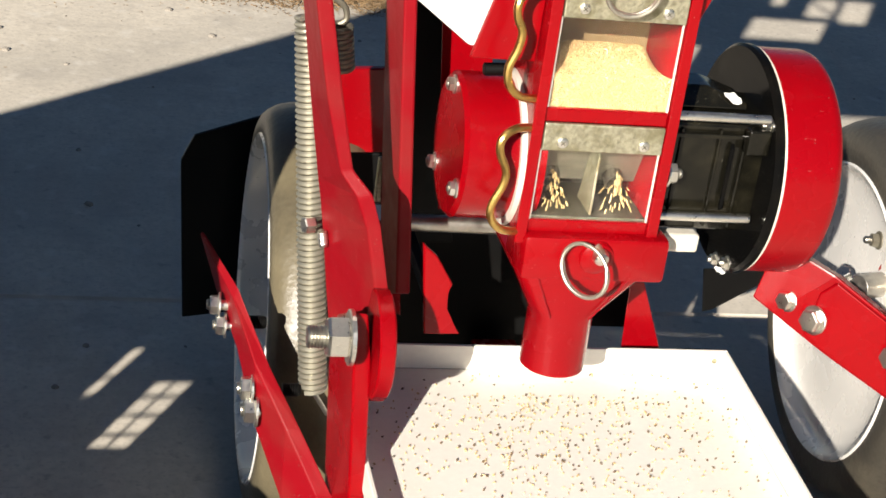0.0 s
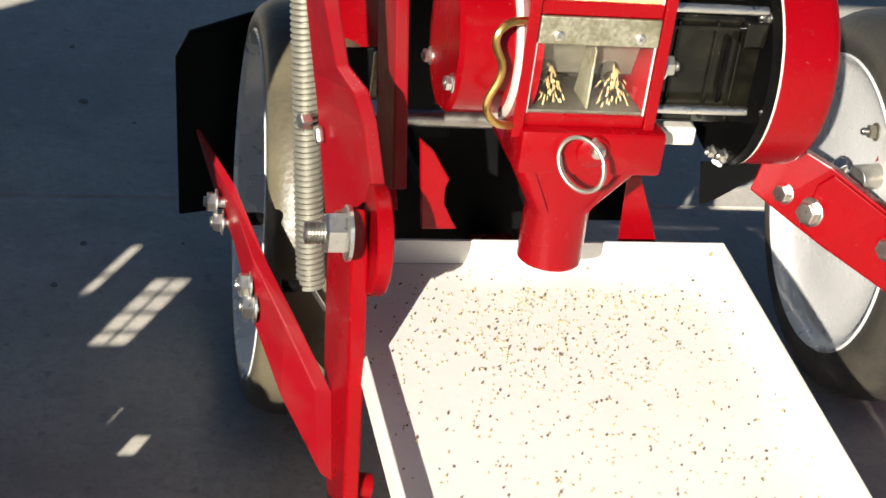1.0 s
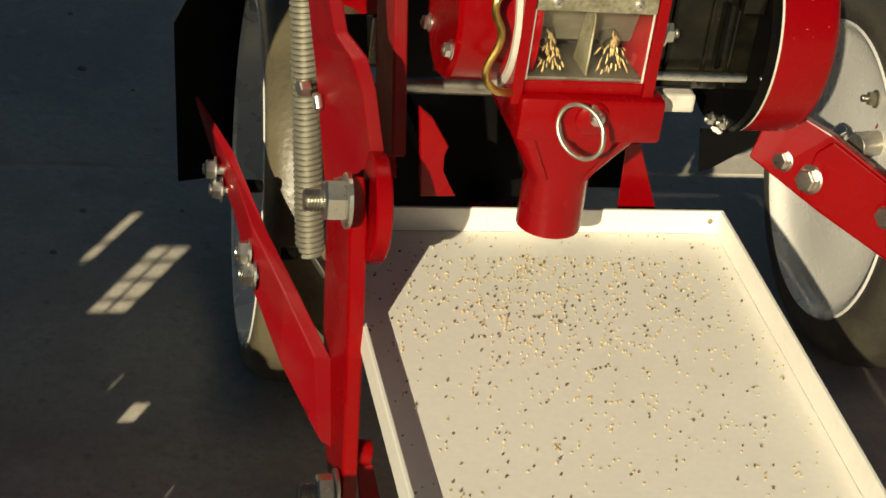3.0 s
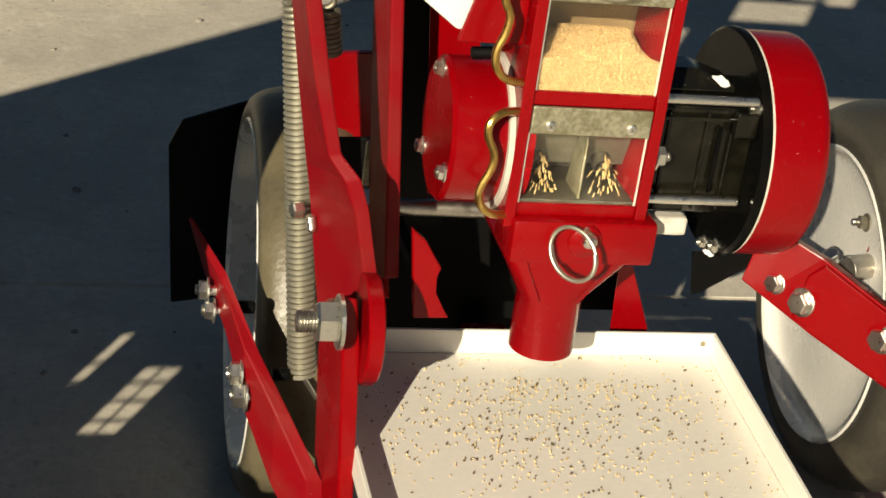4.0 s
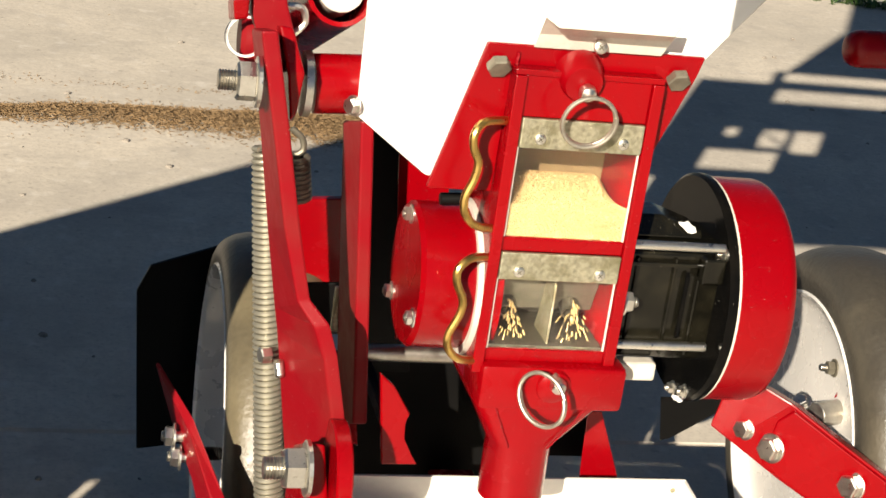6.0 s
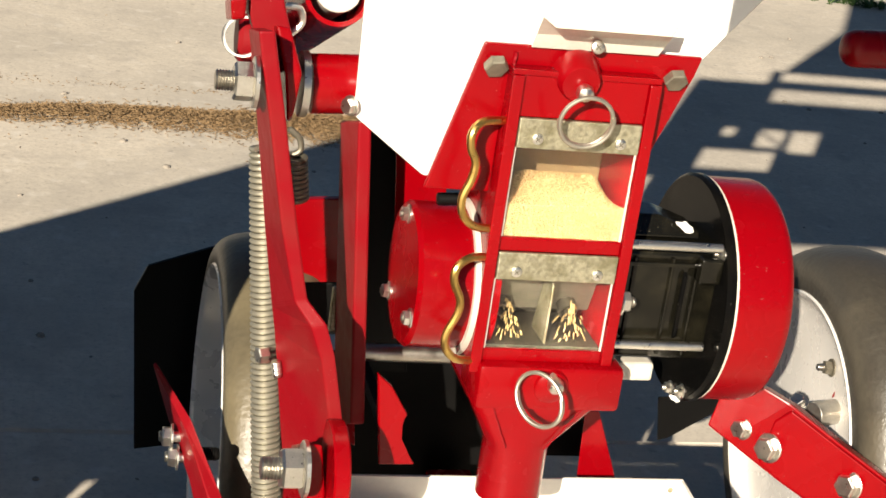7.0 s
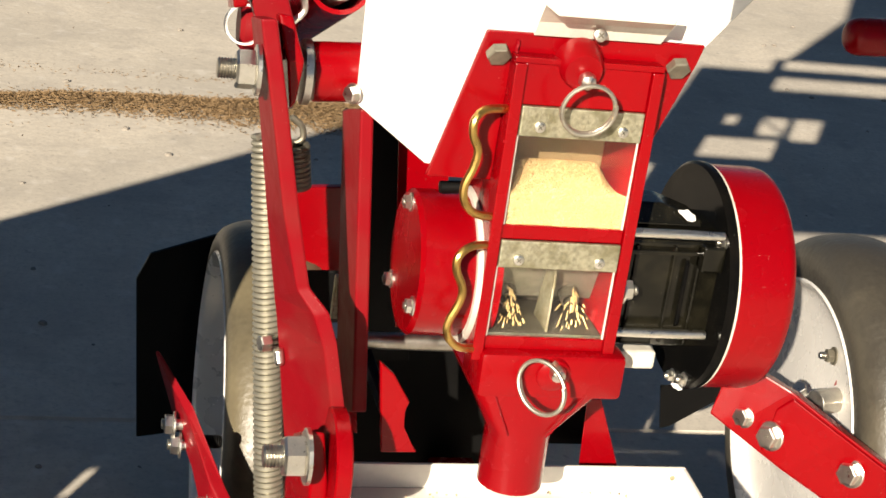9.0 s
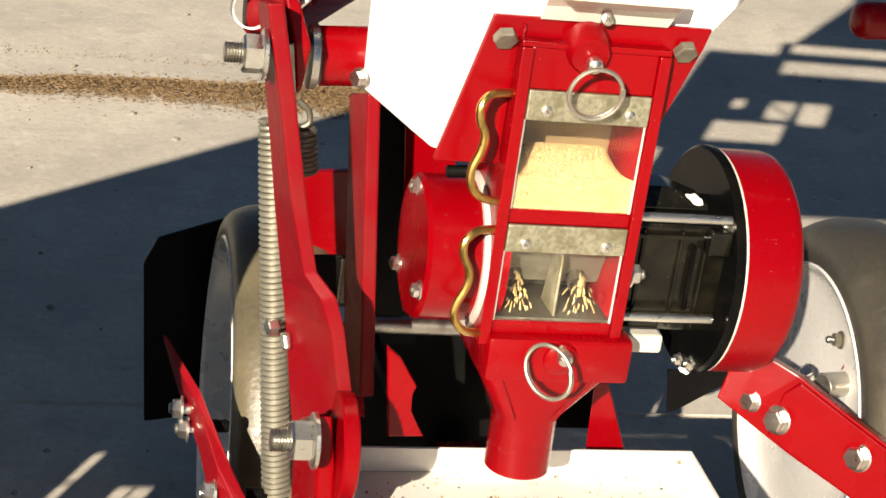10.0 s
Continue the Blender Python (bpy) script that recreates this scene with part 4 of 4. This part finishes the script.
part("lap_plate", loft([[(0.752, 1.437, 0.290), (0.758, 1.434, 0.340), (0.760, 1.441, 0.340), (0.754, 1.444, 0.290)],
                        [(0.774, 1.423, 0.276), (0.770, 1.425, 0.356), (0.772, 1.432, 0.356), (0.776, 1.431, 0.276)],
                        [(0.842, 1.393, 0.240), (0.819, 1.395, 0.328), (0.821, 1.402, 0.328), (0.844, 1.402, 0.240)],
                        [(0.928, 1.343, 0.195), (0.903, 1.345, 0.281), (0.905, 1.352, 0.281), (0.930, 1.352, 0.195)]], bevel=0.0015), RED, rarm)
for p, s in (((0.733, 1.452, 0.322), 0.0105), ((0.757, 1.431, 0.311), 0.0135), ((0.833, 1.390, 0.292), 0.0135)):
    bolt(p, (-0.85, -0.5, 0.1), s, rarm)
bolt((0.8017, 1.4750, 0.3401), (-0.5, -0.2, 0.85), 0.0095, rarm)
part("axle_tube", rod((0.8441, 1.5200, 0.3053), (0.9128, 1.5600, 0.2936), 0.014), STEEL, rarm, smooth=True)
part("ring_cap", turned([(0, 0.010), (0, 0.017), (0.006, 0.017), (0.006, 0.010), (0, 0.010)], (0.8881, 1.5400, 0.3094), (1, 0.2, 0), 32), RED, rarm, smooth=True)
part("dark_shield", loft([[(0.6985, 1.6000, 0.2835), (0.8027, 1.6000, 0.2871), (0.8077, 1.6100, 0.2823), (0.7028, 1.6100, 0.2786)], [(0.7076, 1.6000, 0.2287), (0.7191, 1.6000, 0.2320), (0.7236, 1.6100, 0.2267), (0.7120, 1.6100, 0.2235)]], bevel=0.0005), BLACK_STEEL_AND_SHADE, rarm)
handle = thing("handle_tube", "rounded end of a glossy red tube", "tube")
part("leg", block(1.06, 1.10, 1.50, 1.56, 0.0, 0.72, 0.002), RED, handle)
part("tube", turned([(0, 0), (0.0015, 0.010), (0.005, 0.0155), (0.011, 0.0183), (0.016, 0.019), (0.35, 0.019), (0.35, 0)], (0.7760, 1.5000, 0.7175), (1, 0.1, 0.02), 32), RED, handle, smooth=True)

# ---- unseen dark screen beside the camera, added to cast the ground shade ----
screen = thing("shade_screen", "unseen dark screen, added to cast shade with gaps for sun patches", "machine body")
SCREEN_Y = 1.05
part("panel", prism([(-1.5, 0.0), (-0.374, 0.0), (-0.374, 1.08), (-0.62, 1.08), (-0.96, 0.77), (-1.5, 0.30)], "y", SCREEN_Y, SCREEN_Y + 0.02, 0.002), BLACK_STEEL_AND_SHADE, screen)
# gaps between the plates let the sun patches through
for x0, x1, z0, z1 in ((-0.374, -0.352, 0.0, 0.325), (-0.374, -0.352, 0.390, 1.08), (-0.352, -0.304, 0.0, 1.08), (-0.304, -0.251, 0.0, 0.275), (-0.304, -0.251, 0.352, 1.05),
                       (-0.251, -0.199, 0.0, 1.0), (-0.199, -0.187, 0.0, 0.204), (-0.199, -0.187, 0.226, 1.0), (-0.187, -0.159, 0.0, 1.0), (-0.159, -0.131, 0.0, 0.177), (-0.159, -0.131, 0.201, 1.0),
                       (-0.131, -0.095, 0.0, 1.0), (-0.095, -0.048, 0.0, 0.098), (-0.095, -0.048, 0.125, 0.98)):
    part("plate", block(x0, x1, SCREEN_Y, SCREEN_Y + 0.02, z0, z1, 0), BLACK_STEEL_AND_SHADE, screen)
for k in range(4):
    part("grille_bar", block(-0.374, -0.25, SCREEN_Y + 0.006, SCREEN_Y + 0.009, 0.292 + 0.02 * k, 0.2945 + 0.02 * k, 0), BLACK_STEEL_AND_SHADE, screen)
part("plate", block(-0.13, 0.10, 0.80, 0.82, 0.0, 0.30, 0.002), BLACK_STEEL_AND_SHADE, screen)
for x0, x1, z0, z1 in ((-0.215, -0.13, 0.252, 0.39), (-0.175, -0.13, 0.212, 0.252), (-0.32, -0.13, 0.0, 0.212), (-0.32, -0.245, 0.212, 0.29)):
    part("plate", block(x0, x1, 0.80, 0.82, z0, z1, 0), BLACK_STEEL_AND_SHADE, screen)
part("plate", block(-0.13, -0.025, 0.80, 0.82, 0.301, 0.365, 0), BLACK_STEEL_AND_SHADE, screen)
part("tie_bar", block(-0.13, -0.10, 0.82, 1.05, 0.0, 0.03, 0.002), BLACK_STEEL_AND_SHADE, screen)
part("grille_bar", block(-0.279, -0.2765, SCREEN_Y + 0.010, SCREEN_Y + 0.013, 0.28, 0.362, 0), BLACK_STEEL_AND_SHADE, screen)

# ---- chaff on the ground ----
def straws(spots):
    """Thin three-sided stalks lying at random, in one mesh."""
    verts, faces = [], []
    for x, y, z, n, r in spots:
        a = random.uniform(0, 2 * math.pi)
        d, e = Vector((math.cos(a), math.sin(a), random.uniform(-0.35, 0.35))) * n / 2, Vector((-math.sin(a), math.cos(a), 0)) * r
        p, k = Vector((x, y, z + abs(d.z))), len(verts)
        for s in (-1, 1):
            verts += [p + d * s + e, p + d * s - e, p + d * s + Vector((0, 0, r * 1.6))]
        faces += [(k, k + 1, k + 4, k + 3), (k + 1, k + 2, k + 5, k + 4), (k + 2, k, k + 3, k + 5), (k, k + 2, k + 1), (k + 3, k + 4, k + 5)]
    bm = bmesh.new()
    vs = [bm.verts.new(v) for v in verts]
    for f in faces:
        bm.faces.new([vs[i] for i in f])
    return bm


spots = []
for _ in range(30000):
    x = 0.75 - 1.35 * random.random() ** 1.25
    grow = max(0, min(1, (x + 0.45) / 0.95))
    if random.random() > 0.35 + 0.65 * grow:
        continue
    mid = 3.40 + 0.03 * grow + 0.010 * math.sin(5 * x) + 0.02 * noise.noise((x * 3.1, 0.3, 0))
    thick = 0.012 + 0.034 * grow + 0.010 * noise.noise((x * 7.0, 5.0, 0))
    y = mid + random.gauss(0, max(thick, 0.008)) + 0.012 * noise.noise((x * 23.0, 9.0, 0))
    pile = math.exp(-((y - mid) / thick) ** 2)
    spots.append((x, y, random.uniform(0.0, 0.003 + 0.030 * grow * pile), random.uniform(0.003, 0.013), random.uniform(0.0003, 0.0008)))
for _ in range(900):
    spots.append((random.uniform(-0.6, 0.8), random.gauss(3.40, 0.07), 0.0006, random.uniform(0.002, 0.008), random.uniform(0.0003, 0.0007)))
for _ in range(260):
    spots.append((random.uniform(-0.3, 0.6), 3.66 + random.gauss(0, 0.018), 0.0006, random.uniform(0.002, 0.007), random.uniform(0.0003, 0.0007)))
for _ in range(160):
    spots.append((random.uniform(-0.8, 3), random.uniform(2.4, 5), 0.0006, random.uniform(0.002, 0.006), random.uniform(0.0003, 0.0006)))
bm = straws(spots)
tagged(part("straw_litter", bm, CHAFF), "dry brown straw and chaff swept into a strip", "straw", kind="stuff")
bm = bmesh.new()
for _ in range(220):
    x, y = random.uniform(-0.8, 2.6), random.uniform(1.5, 5.5)
    r = random.choice((0.002, 0.003, 0.003, 0.005, 0.008))
    turned([(-r * 0.3, 0), (0, r), (r * 0.5, r * 0.7), (r * 0.7, 0)], (x, y, 0), (random.uniform(-0.3, 0.3), random.uniform(-0.3, 0.3), 1), 7, bm, random.random())
tagged(part("grit", bm, STONE), "small stones and grit lying on the concrete", "grit", kind="stuff")


def weed(at):
    """A low clump of small green leaves."""
    bm = bmesh.new()
    for _ in range(120):
        a, n = random.uniform(0, 2 * math.pi), random.uniform(0.02, 0.06)
        d = Vector((math.cos(a), math.sin(a), random.uniform(0.2, 1.2))).normalized()
        side = Vector((-d.y, d.x, 0)).normalized() * n * 0.16
        p = Vector(at) + Vector((random.gauss(0, 0.06), random.gauss(0, 0.03), 0.0))
        q = [p, p + d * n * 0.5 + side, p + d * n + Vector((0, 0, -0.006)), p + d * n * 0.5 - side]
        bm.faces.new([bm.verts.new(v) for v in q])
    return bm


tagged(part("weed", weed((2.7554, 5.2651, 0.0000)), LEAF), "small green weed growing from the concrete joint", "weed", kind="stuff")
